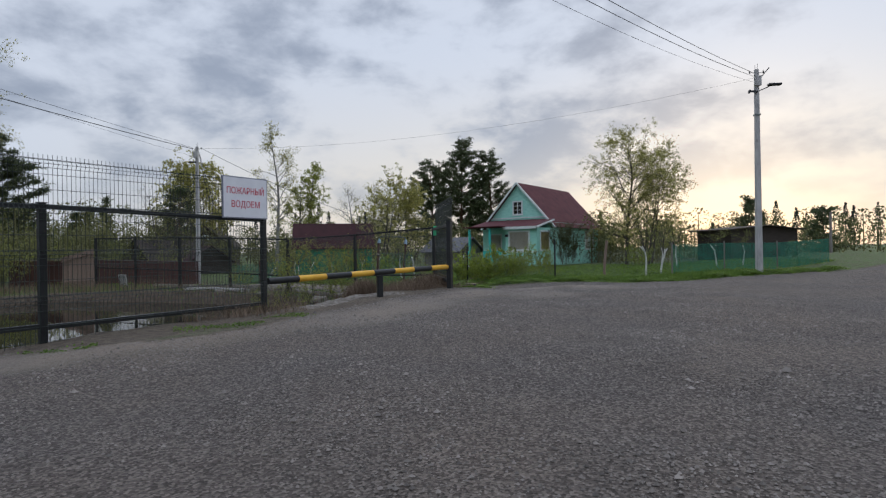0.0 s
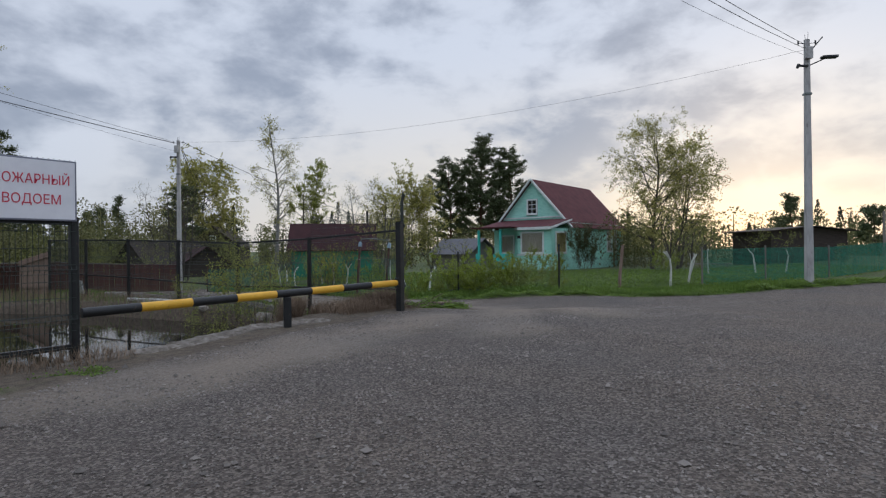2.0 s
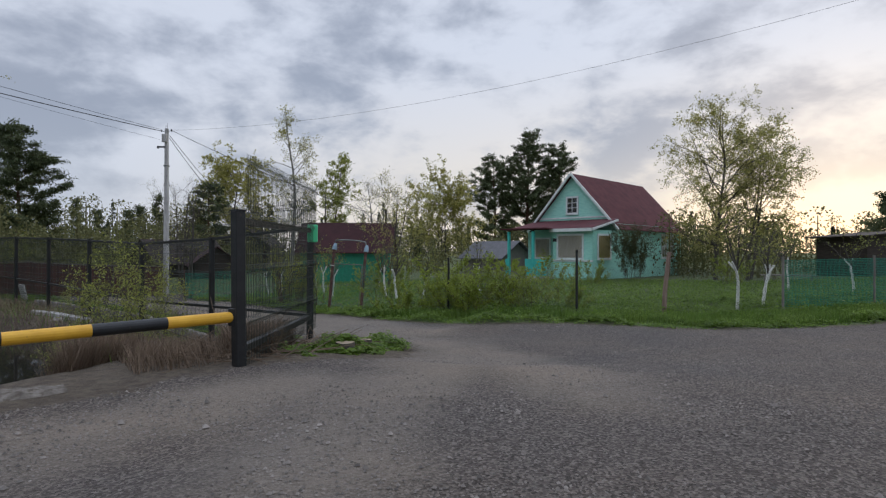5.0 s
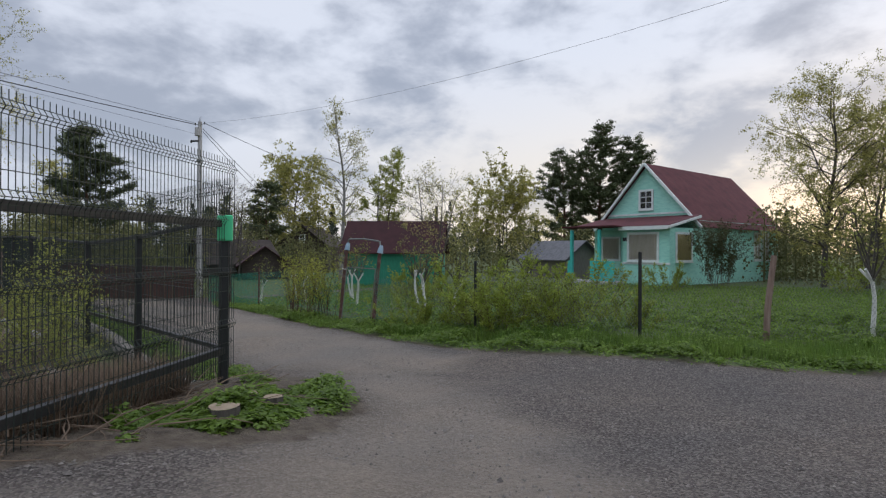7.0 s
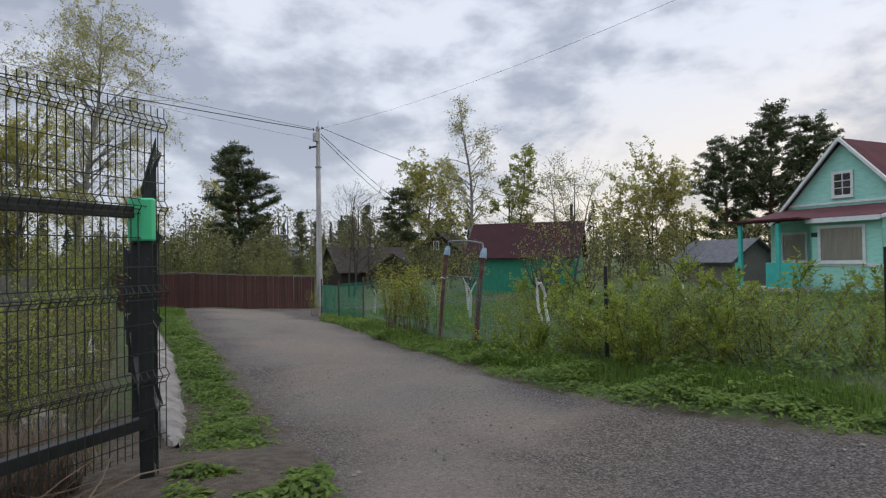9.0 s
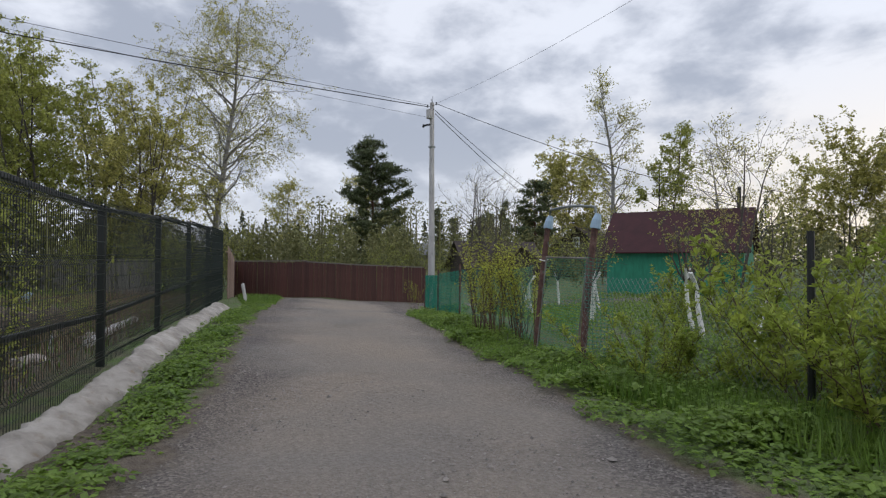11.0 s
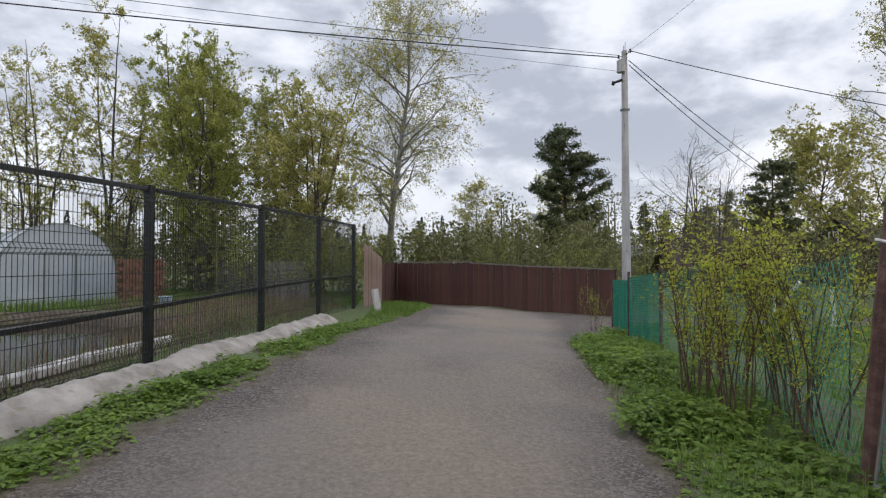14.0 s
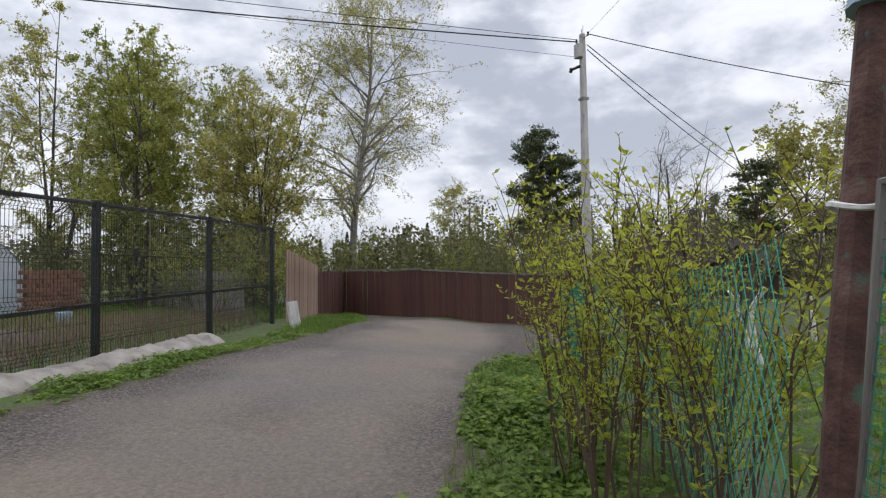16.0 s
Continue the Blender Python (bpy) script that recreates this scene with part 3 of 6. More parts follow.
def lettering(text, size, m, material, parent, squeeze=1.0):
    cu = bpy.data.curves.new("lettering", "FONT")
    cu.body, cu.size, cu.align_x, cu.align_y, cu.extrude, cu.offset = text, size, "CENTER", "CENTER", 0.0015, 0.0
    cu.materials.append(material)
    ob = new("lettering", cu)
    ob.parent = parent
    ob.matrix_basis = m @ Matrix.Diagonal((squeeze, 1, 1, 1))
    return ob


lettering("ПОЖАРНЫЙ", 0.155, pose(0, -0.0195, 0.47, 90), M_red, sign, 0.80)
lettering("ВОДОЕМ", 0.155, pose(0, -0.0195, 0.24, 90), M_red, sign, 0.84)

# striped barrier
barrier = thing("barrier", Matrix(), "black and yellow striped steel barrier beam across the pond access", "barrier")
B0, B1 = Vector((-3.50, 10.93, 0.80)), Vector((-.48, 15.52, 0.88))
NS = 8
for i in range(NS):
    a, c = B0.lerp(B1, i / NS), B0.lerp(B1, (i + 1) / NS)
    part("stripe", tubes([[(a, 0.062), (c, 0.062)]], 16), M_yellow if i % 2 else M_black, barrier)
sp = B0.lerp(B1, 0.54)
part("support", box((-0.06, -0.06, gz(sp.x, sp.y) - 0.2), (0.06, 0.06, sp.z - 0.062), 0.01, Matrix.Translation((sp.x, sp.y, 0)) @ Matrix.Rotation(0.5, 4, "Z")), M_black, barrier)
part("bracket", box((-0.05, -0.05, -0.1), (0.05, 0.05, 0.1), 0.008, Matrix.Translation(B1 + Vector((0.03, 0.02, 0)))), M_black, barrier)


# concrete edge by the pond and along the lane fence
def mound(name, line, width, height, label, seed, step=0.09, drop=0.35, material=None):
    rng = np.random.default_rng(seed)
    pts = [Vector((*p, 0)) for p in line]
    V, F, rows = [], [], 0
    prof = [(-0.5, -drop), (-0.48, 0.85), (-0.36, 1.0), (-0.18, 0.92), (0.05, 0.74), (0.28, 0.42), (0.45, 0.10), (0.55, -0.5)]
    for a, c in zip(pts[:-1], pts[1:]):
        n = max(2, int((c - a).length / step))
        d = (c - a).normalized()
        s = Vector((d.y, -d.x, 0))
        for i in range(n + (1 if c is pts[-1] else 0)):
            q = a.lerp(c, i / n)
            wob = (1 + 0.28 * noise.noise(q * 0.9) + 0.10 * noise.noise(q * 3.1) + rng.normal() * 0.02) * min(1.0, 0.15 + rows * step / 1.6)
            g0 = gz(q.x + s.x * width * 0.6, q.y + s.y * width * 0.6)
            for o, h in prof:
                z = g0 + height * (h * wob if h > 0 else h * 2) + rng.normal() * 0.010
                V.append(q + s * (o * width * wob + rng.normal() * 0.014) + Vector((0, 0, z)))
            rows += 1
    k = len(prof)
    for i in range(rows - 1):
        for j in range(k - 1):
            F.append((i * k + j, i * k + j + 1, (i + 1) * k + j + 1, (i + 1) * k + j))
    ob = part(name, (V, F), material or M_curb)
    for f in ob.data.polygons:
        f.use_smooth = True
    return tagged(ob, label, "kerb", kind="structure")


side = Vector((0.4356, 0.90, 0))
mound("kerb", [((p + side * o).x, (p + side * o).y) for p, o in ((POSTS[0].lerp(POSTS[1], 0.55), 0.34), (POSTS[1], 0.38), (POSTS[2], 0.52), (POSTS[3], 0.54), (POSTS[4], 0.52), (POSTS[5] - FENCE_U * 0.25, 0.50))], 0.38, 0.17, "rough poured concrete kerb under the mesh fence", 3)
mound("kerb_pond", [(-3.35, 10.2), (-2.72, 11.6), (-2.3, 13.2), (-1.5, 14.35)], 0.30, 0.045, "worn concrete edge above the pond", 5, drop=2.5, material=M_oldedge)


# ---- utility poles and wires ----
def utility_pole(x, y, top, label):
    z0 = gz(x, y)
    pole = thing("utility_pole", Matrix.Translation((x, y, z0)), label, "utility pole", "utility poles")
    h = top - z0
    b = bmesh.new()
    add_box(b, (-0.5, -0.5, 0), (0.5, 0.5, 1))
    for v in b.verts:
        s = 0.27 if v.co.z < 0.5 else 0.17
        v.co = Vector((v.co.x * s, v.co.y * s * 0.85, -0.4 if v.co.z < 0.5 else h))
    bmesh.ops.bevel(b, geom=[e for e in b.edges if abs(e.verts[0].co.z - e.verts[1].co.z) > 1], offset=0.025, segments=1, affect="EDGES")
    part("shaft", b, M_conc, pole)
    part("band", box((-0.12, -0.11, h - 2.05), (0.12, 0.11, h - 1.98)), M_galv, pole)
    part("meter_box", box((-0.14, -0.22, h - 0.75), (0.12, -0.06, h - 0.32), 0.01), M_conc, pole, "grey metal box")
    for s in (-1, 1):
        part("bracket", tubes([[((s * 0.05, 0, h - 0.15), 0.012), ((s * 0.30, 0.0, h - 0.12), 0.012)], [((s * 0.3, 0, h - 0.16), 0.03), ((s * 0.3, 0, h - 0.04), 0.03)]], 6), M_cable, pole)
    part("spike", tubes([[((0.03, 0, h - 0.1), 0.01), ((0.05, 0, h + 0.28), 0.008)], [((-0.04, 0, h - 0.1), 0.01), ((-0.06, 0.02, h + 0.2), 0.008)]], 5), M_cable, pole)
    part("clamp", tubes([[((-0.02, -0.1, h - 1.0), 0.05), ((-0.36, -0.16, h - 1.0), 0.045)], [((-0.36, -0.16, h - 0.95), 0.06), ((-0.42, -0.17, h - 1.08), 0.05)]], 6), M_cable, pole)
    return pole


PA, PB = Vector((12.81, 26.77, 9.15)), Vector((-17.83, 36.25, 8.21))
pa = utility_pole(PA.x, PA.y, PA.z, "tall square concrete utility pole beside the gravel road")
utility_pole(PB.x, PB.y, PB.z, "square concrete utility pole with grey box by the brown fence")
PD, PE = Vector((-16, -6.5, 9.0)), Vector((-23.5, -8, 9.1))
utility_pole(PD.x, PD.y, PD.z, "concrete utility pole carrying wires over the road")
lz = PA.z - gz(PA.x, PA.y)
lamp = part("lamp_arm", tubes([[((0.1, 0, lz - 0.45), 0.022), ((0.5, -0.1, lz + 0.05), 0.02)], [((0.1, 0, lz - 0.95), 0.022), ((0.65, -0.1, lz - 0.72), 0.02)]], 6), M_cable, pa)
part("lamp_head", box((0.45, -0.22, lz - 0.75), (1.0, 0.02, lz - 0.66), 0.02), M_cable, pa, "dark street lamp head")


def wire(a, c, sag, r, label="black overhead cable between the poles"):
    pts = []
    for i in range(25):
        t = i / 24
        p = Vector(a).lerp(Vector(c), t)
        p.z -= sag * 4 * t * (1 - t)
        pts.append((p, r))
    tagged(part("overhead_cable", tubes([pts], 5), M_cable), label, "cable", "overhead cables")


for i, dz in enumerate((-0.15, -0.3, -0.55)):
    wire(PA + Vector((-0.1, 0, dz)), PD + Vector((0.1, 0.1, dz)), 0.9 + 0.2 * i, 0.010 if i < 2 else 0.005)
wire(PB + Vector((-0.3, 0, -0.12)), PE, 0.5, 0.020)
wire(PB + Vector((-0.3, 0, -0.05)), PE + Vector((0, 0, 0.75)), 0.35, 0.010)
wire(PB + Vector((-0.3, 0, -0.6)), PE + Vector((0.5, 0, 0.9)), 0.4, 0.006)
wire(PB + Vector((0.2, 0, -0.1)), PA + Vector((0, 0, -0.35)), 0.9, 0.0045, "thin cable spanning the road junction")
wire(PB + Vector((0.3, 0, -0.1)), (-9.2, 47.4, 4.0), 0.3, 0.014, "service cable running down to the garden shed")
wire(PB + Vector((0.1, 0.1, -0.35)), (-30, 66, 4.0), 0.5, 0.016, "service cable running to a far cabin")
wire(PB + Vector((0.1, 0.1, -0.5)), (-30.5, 66, 3.8), 0.7, 0.016, "service cable running to a far cabin")


# ---- wooden fences ----
def plank_fence(name, a, c, z0, tops, material, label, w=0.13, seed=1, lean=0.0):
    rng = np.random.default_rng(seed)
    a, c = Vector((*a, 0)), Vector((*c, 0))
    d = c - a
    L = d.length
    ang = math.atan2(d.y, d.x)
    f = thing(name, Matrix.Translation(a) @ Matrix.Rotation(ang, 4, "Z"), label, "fence")
    n = int(L / w)
    shared = [box((0.004, -0.011, 0), (w - 0.004, 0.011, 1.0), 0.003) for _ in range(1)]
    me = bpy.data.meshes.new("plank")
    shared[0].to_mesh(me)
    shared[0].free()
    me.materials.append(material)
    for i in range(n):
        t = (i + 0.5) / n
        p = a + d * t
        top = np.interp(t, [q[0] for q in tops], [q[1] for q in tops]) + rng.normal() * 0.012
        g0 = gz(p.x, p.y) - 0.03 if z0 is None else z0
        ob = new("plank", me)
        ob.parent = f
        ob.matrix_basis = Matrix.Translation((i * L / n, rng.normal() * 0.006, g0)) @ Matrix.Rotation(rng.normal() * 0.008 + lean, 4, "Y") @ Matrix.Diagonal((L / n / w, 1, top - g0, 1))
    for zr in (0.35, -0.22):
        z_a, z_c = (gz(a.x, a.y) + zr, gz(c.x, c.y) + zr) if zr > 0 else (tops[0][1] + zr, tops[-1][1] + zr)
        part("rail", tubes([[((0, 0.045, z_a), 0.035), ((L, 0.045, z_c), 0.035)]], 4), material, f)
    return f


bf = plank_fence("plank_fence", (-25.6, 30.35), (-17.5, 35.6), None, [(0, 1.02), (0.28, 0.98), (0.42, 1.05), (0.45, 0.98), (0.7, 0.86), (1, 0.78)], M_board, "dark brown painted plank fence closing the lane's end", 0.125, 2)
part("cap", tubes([[((0, 0, 1.03), 0.03), ((3.9, 0, 1.06), 0.03)], [((3.9, -0.02, 1.02), 0.03), ((6.5, 0, 0.89), 0.03), ((9.6, 0, 0.80), 0.03)]], 4), M_greywood, bf, "grey weathered capping strip")
plank_fence("plank_fence", (-18.6, 27.45), (-21.2, 28.65), None, [(0, 1.62), (1, 1.17)], M_board2, "pale weathered plank fence next to the mesh fence", 0.13, 4, 0.03)
plank_fence("plank_fence", (-21.2, 28.65), (-25.6, 30.35), None, [(0, 1.0), (1, 1.02)], M_board, "low dark brown plank fence at the lane corner", 0.125, 6)
plank_fence("plank_fence", (-33, 22), (-24.5, 26.6), None, [(0, 1.1), (1, 1.1)], M_greywood, "old grey plank fence across the pond", 0.14, 7)
slab = part("concrete_slab", box((-0.3, -0.03, 0), (0.3, 0.03, 0.62), 0.006), M_conc, m=on(-17.15, 27.55, -26) @ Matrix.Rotation(0.18, 4, "X"))
tagged(slab, "pale grey slab leaning beside the kerb", "slab")


# ---- net and chain-link fences on the garden side ----
def diamond_net(p0, p1, z0, z1, cell, r, seed, sag=0.0):
    """Two sets of slanting strands between two ground points; z0, z1 are pairs of bottom and top heights."""
    p0, p1 = Vector((*p0, 0)), Vector((*p1, 0))
    L = (p1 - p0).length
    u = (p1 - p0) / L
    s = Vector((-u.y, u.x, 0))
    h = max(z1[0] - z0[0], z1[1] - z0[1])
    lines = []
    for sgn in (1, -1):
        k = -h if sgn > 0 else 0
        while k < (L if sgn > 0 else L + h):
            pts = []
            n = max(3, int(h / 0.16))
            for i in range(n + 1):
                f = i / n
                x = k + sgn * f * h * 0.62
                if 0 <= x <= L:
                    t = x / L
                    zb, zt = z0[0] + (z0[1] - z0[0]) * t, z1[0] + (z1[1] - z1[0]) * t
                    q = p0 + u * x
                    bulge = 0.05 * noise.noise(Vector((x * 1.1, f * 2, seed)))
                    pts.append(((q.x + s.x * bulge, q.y + s.y * bulge, zb + (zt - zb) * f + 0.03 * noise.noise(Vector((x, f * 3, seed + 5))) - sag * 4 * t * (1 - t) * f), r))
            if len(pts) > 1:
                lines.append(pts)
            k += cell
    return tubes(lines, 3, False)


def square_net(p0, p1, z0, z1, cell, r, seed):
    p0, p1 = Vector((*p0, 0)), Vector((*p1, 0))
    L = (p1 - p0).length
    u = (p1 - p0) / L
    s = Vector((-u.y, u.x, 0))
    lines = []

    def q(x, f):
        t = x / L
        zb, zt = z0[0] + (z0[1] - z0[0]) * t, z1[0] + (z1[1] - z1[0]) * t
        w = 0.03 * noise.noise(Vector((x * 1.5, f * 2, seed)))
        b = p0 + u * x + s * w
        return (b.x, b.y, zb + (zt - zb) * f + 0.012 * noise.noise(Vector((x * 3, f * 4, seed + 3))))

    nx = int(L / cell)
    nf = int((z1[0] - z0[0]) / cell)
    for i in range(nx + 1):
        lines.append([(q(L * i / nx, f), r) for f in np.linspace(0, 1, 7)])
    for j in range(nf + 1):
        lines.append([(q(x, j / nf), r) for x in np.linspace(0, L, max(4, int(L / 0.3)))])
    return tubes(lines, 3, False)


def pipe_post(x, y, top, parent, r=0.035, material=None, name="post", lean=(0, 0)):
    z0 = gz(x, y)
    return part(name, tubes([[((x, y, z0 - 0.3), r), ((x + lean[0] * 0.5, y + lean[1] * 0.5, (z0 + top) / 2), r), ((x + lean[0], y + lean[1], top), r * 0.95)]], 8), material or M_rust, parent)


NC, GL, GR = (-14.2, 32.93), (-4.54, 27.42), (-3.16, 26.74)
LEAN = (0.10, 0.23)  # the gate posts lean towards the garden
net_fence = thing("net_fence", Matrix(), "sagging green plastic net fence on rusty posts", "fence")
pts = [NC, (-11.9, 31.6), (-9.6, 30.4), (-7.3, 29.2), GL]
for i, (a, c) in enumerate(zip(pts[:-1], pts[1:])):
    pipe_post(a[0], a[1], gz(*a) + 1.42, net_fence, 0.03)
    za, zc = gz(*a) + 0.04, gz(*c) + 0.04
    if i < 2:
        part("net", square_net(a, c, (za, zc), (za + 1.25 - 0.1 * (i == 0), zc + 1.2), 0.045, 0.0045, i), M_net, net_fence)
    else:
        part("net", diamond_net(a, c, (za, zc), (za + 1.25, zc + 1.35), 0.085, 0.0022, i, 0.08), M_net, net_fence)
wicket = thing("garden_gate", Matrix(), "rusty pipe garden gate with wire mesh and bent top pipe", "gate")
for x, y, top in ((*GL, 1.78), (*GR, 1.70)):
    pipe_post(x, y, top - 0.04, wicket, 0.05, lean=LEAN)
    part("cap", tubes([[((x + LEAN[0], y + LEAN[1], top - 0.10), 0.080), ((x + LEAN[0] * 1.1, y + LEAN[1] * 1.1, top + 0.02), 0.070), ((x + LEAN[0] * 1.2, y + LEAN[1] * 1.2, top + 0.11), 0.042)]], 12), M_bluecap, wicket, "blue-grey painted cone cap")
g0, g1 = Vector((*GL, 0)), Vector((*GR, 0))
gu = (g1 - g0).normalized()
la = Vector((*LEAN, 0)) * 1.1
arch = [(g0 + la + Vector((0, 0, 1.80)), 0.022)] + [(g0.lerp(g1, t) + la + Vector((0, 0, 1.99 - 0.08 * t + 0.04 * math.sin(t * 3.14))), 0.022) for t in (0.03, 0.10, 0.3, 0.5, 0.7, 0.90, 0.97)] + [(g1 + la + Vector((0, 0, 1.72)), 0.022)]
part("top_pipe", tubes([arch], 8), M_galv, wicket)
zb = (gz(*GL) + 0.03, gz(*GR) + 0.03)
gi, ge = g0 + gu * 0.10, g1 - gu * 0.10
lb = Vector((*LEAN, 0)) * 0.70
part("leaf_frame", tubes([[(gi + Vector((0, 0, zb[0])), 0.014), (gi + lb + Vector((0, 0, 1.20)), 0.018), (ge + lb + Vector((0, 0, 1.18)), 0.018), (ge + Vector((0, 0, zb[1])), 0.018), (gi + Vector((0, 0, zb[0])), 0.018)]], 6), M_greywood, wicket)
gm = []
for i in range(32):
    t = (i + 0.5) / 32
    gm.append([(gi.lerp(ge, t) + Vector((0, 0, zb[0] + (zb[1] - zb[0]) * t)), 0.0016), (gi.lerp(ge, t) + lb + Vector((0, 0, 1.19)), 0.0016)])
for j in range(36):
    f = (j + 0.5) / 36
    gm.append([(gi + lb * f + Vector((0, 0, zb[0] + (1.2 - zb[0]) * f)), 0.0022), (ge + lb * f + Vector((0, 0, zb[1] + (1.18 - zb[1]) * f)), 0.0022)])
part("leaf_mesh", tubes(gm, 3, False), M_net, wicket)
part("side_net", square_net((GR[0] + 0.05, GR[1] + 0.05), (GR[0] + 0.4, GR[1] + 0.2), (zb[1], zb[1]), (1.2, 1.15), 0.05, 0.0035, 12), M_net, wicket, "strip of green plastic netting")
part("rope", tubes([[((GL[0] + 0.07 + 0.068 * math.cos(a), GL[1] + 0.16 + 0.068 * math.sin(a), 1.15 + 0.01 * math.sin(2 * a)), 0.009) for a in np.linspace(0, 6.28, 14)]], 5), M_lime, wicket, "pale rope tie")

chain = thing("chain_link_fence", Matrix(), "old chain-link garden fence on dark and wooden posts", "fence")
cpts = [GR, (-1.5, 26.5), (-0.17, 26.15), (3.5, 24.45), (5.8, 25.85), (9.2, 27.3), (12.2, 28.9), (16, 31.5), (21, 35.5)]
for i, (a, c) in enumerate(zip(cpts[:-1], cpts[1:])):
    za, zc = gz(*a) + 0.05, gz(*c) + 0.05
    if i < 5:
        part("mesh", diamond_net(a, c, (za, zc), (za + 1.25, zc + 1.25), 0.075, 0.0022, 20 + i, 0.08), M_galv, chain)
    else:
        part("net", square_net(a, c, (za, zc), (za + 1.35, zc + 1.35), 0.05, 0.007, 20 + i), M_net, chain, "green plastic netting")
    if i > 1 and i != 4:
        pipe_post(a[0], a[1], gz(*a) + (1.66 if i in (2, 3) else 1.5), chain, 0.035, M_black if i < 4 else M_greywood)
part("wooden_post", tubes([[((5.8, 25.85, -0.4), 0.06), ((5.84, 25.87, 0.6), 0.062), ((5.95, 25.9, 1.62), 0.055)]], 7), M_board2, chain, "leaning grey wooden post")


# ---- buildings ----
def gabled(name, m, w, L, ze, zr, wall, roof, label, ov=0.3, thick=0.06, gable=None, boards=True):
    """A gabled building: local x across the gable, y back; base at 0."""
    b_ = thing(name, m, label, "building")
    wl = bmesh.new()
    vs = [wl.verts.new(p) for p in ((0, 0, -0.4), (w, 0, -0.4), (w, 0, ze), (w / 2, 0, zr - 0.05), (0, 0, ze), (0, L, -0.4), (w, L, -0.4), (w, L, ze), (w / 2, L, zr - 0.05), (0, L, ze))]
    for f in ((0, 1, 2, 3, 4), (9, 8, 7, 6, 5), (1, 6, 7, 2), (5, 0, 4, 9), (0, 5, 6, 1), (2, 7, 8, 3), (3, 8, 9, 4)):
        wl.faces.new([vs[i] for i in f])
    part("wall", wl, wall, b_)
    slope = (zr - ze) / (w / 2)
    for s in (-1, 1):
        r = bmesh.new()
        xo, zo = (w / 2 + s * (w / 2 + ov)), ze - ov * slope
        q = [(w / 2, -ov, zr), (w / 2, L + ov, zr), (xo, L + ov, zo), (xo, -ov, zo)]
        lo = [r.verts.new(p) for p in q]
        hi = [r.verts.new((x, y, z + thick)) for x, y, z in q]
        r.faces.new(lo)
        r.faces.new(hi[::-1])
        for i in range(4):
            r.faces.new((lo[i], lo[(i + 1) % 4], hi[(i + 1) % 4], hi[i]))
        part("roof_slope", r, roof, b_)
    return b_


def window(parent, m, w, h, inner, cols=2, rows=1, frame=0.09, bars=0.04, frame_mat=None):
    """A framed window in the local x-z plane, facing -y."""
    fm = frame_mat or M_trimw
    ring = [(-w / 2 - frame, -frame), (w / 2 + frame, -frame), (w / 2 + frame, h + frame), (-w / 2 - frame, h + frame)]
    hole = [(-w / 2, 0), (w / 2, 0), (w / 2, h), (-w / 2, h)]
    V = [(x, y, z) for y in (-0.05, 0.0) for x, z in ring + hole]
    F = []
    for a in range(4):
        c = (a + 1) % 4
        F += [(a, c, 4 + c, 4 + a), (8 + c, 8 + a, 12 + a, 12 + c), (c, a, 8 + a, 8 + c), (4 + a, 4 + c, 12 + c, 12 + a)]
    wn_ = part("window", (V, F), fm, parent, m=m)
    for i in range(1, cols):
        x = -w / 2 + w * i / cols
        part("glazing_bar", box((x - bars / 2, -0.04, 0), (x + bars / 2, -0.005, h)), fm, wn_)
    for j in range(1, rows):
        z = h * j / rows
        part("glazing_bar", box((-w / 2, -0.038, z - bars / 2), (w / 2, -0.006, z + bars / 2)), fm, wn_)
    part("pane", box((-w / 2, -0.024, 0), (w / 2, -0.018, h)), M_glass, wn_)
    # a curtain, or a flat near-black sheet painting the unlit room's shade
    part("curtain" if inner is not M_dark else "dark_room", box((-w / 2, -0.012, 0), (w / 2, -0.008, h)), inner, wn_)
    part("sill", box((-w / 2 - frame - 0.03, -0.10, -frame - 0.03), (w / 2 + frame + 0.03, 0.0, -frame)), fm, wn_)
    return wn_


def siding(parent, x0, x1, z0, z1, m, material, pitch=0.14, gable=None):
    """Overlapping horizontal boards on a wall in the local x-z plane, one mesh."""
    b = bmesh.new()
    z = z0
    while z < z1 - 0.02:
        a, c = x0, x1
        if gable:
            half = (x1 - x0) / 2 * max(0.0, 1 - (z + pitch - gable) / (z1 - gable)) if z + pitch > gable else (x1 - x0) / 2
            mid = (x0 + x1) / 2
            a, c = mid - half, mid + half
        if c - a > 0.1:
            vs = [b.verts.new(p) for p in ((a, -0.022, z), (c, -0.022, z), (c, -0.006, z + pitch), (a, -0.006, z + pitch), (a, 0, z), (c, 0, z))]
            b.faces.new(vs[:4])
            b.faces.new((vs[4], vs[5], vs[1], vs[0]))
        z += pitch
    return part("siding", b, material, parent, m=m)


HW, HL, HE, HR = 6.3, 10.2, 3.45, 6.92
TH = -0.56
HOUSE = Matrix.Translation((6.5, 46.6, -0.1)) @ Matrix.Rotation(TH, 4, "Z") @ Matrix.Translation((-HW - 0.32, 0.3, 0))
house = gabled("house", HOUSE, HW, HL, HE, HR, M_turq, M_roof, "turquoise wooden cottage with brown-red roof and veranda", 0.32)
I4 = Matrix()
SIDE = Matrix.Translation((HW, 0, 0)) @ Matrix.Rotation(radians(90), 4, "Z")
siding(house, 0, HW, 3.6, HR - 0.1, I4, M_turq, 0.14, gable=HE)
siding(house, 0, HL, 0.3, HE, SIDE, M_turq)
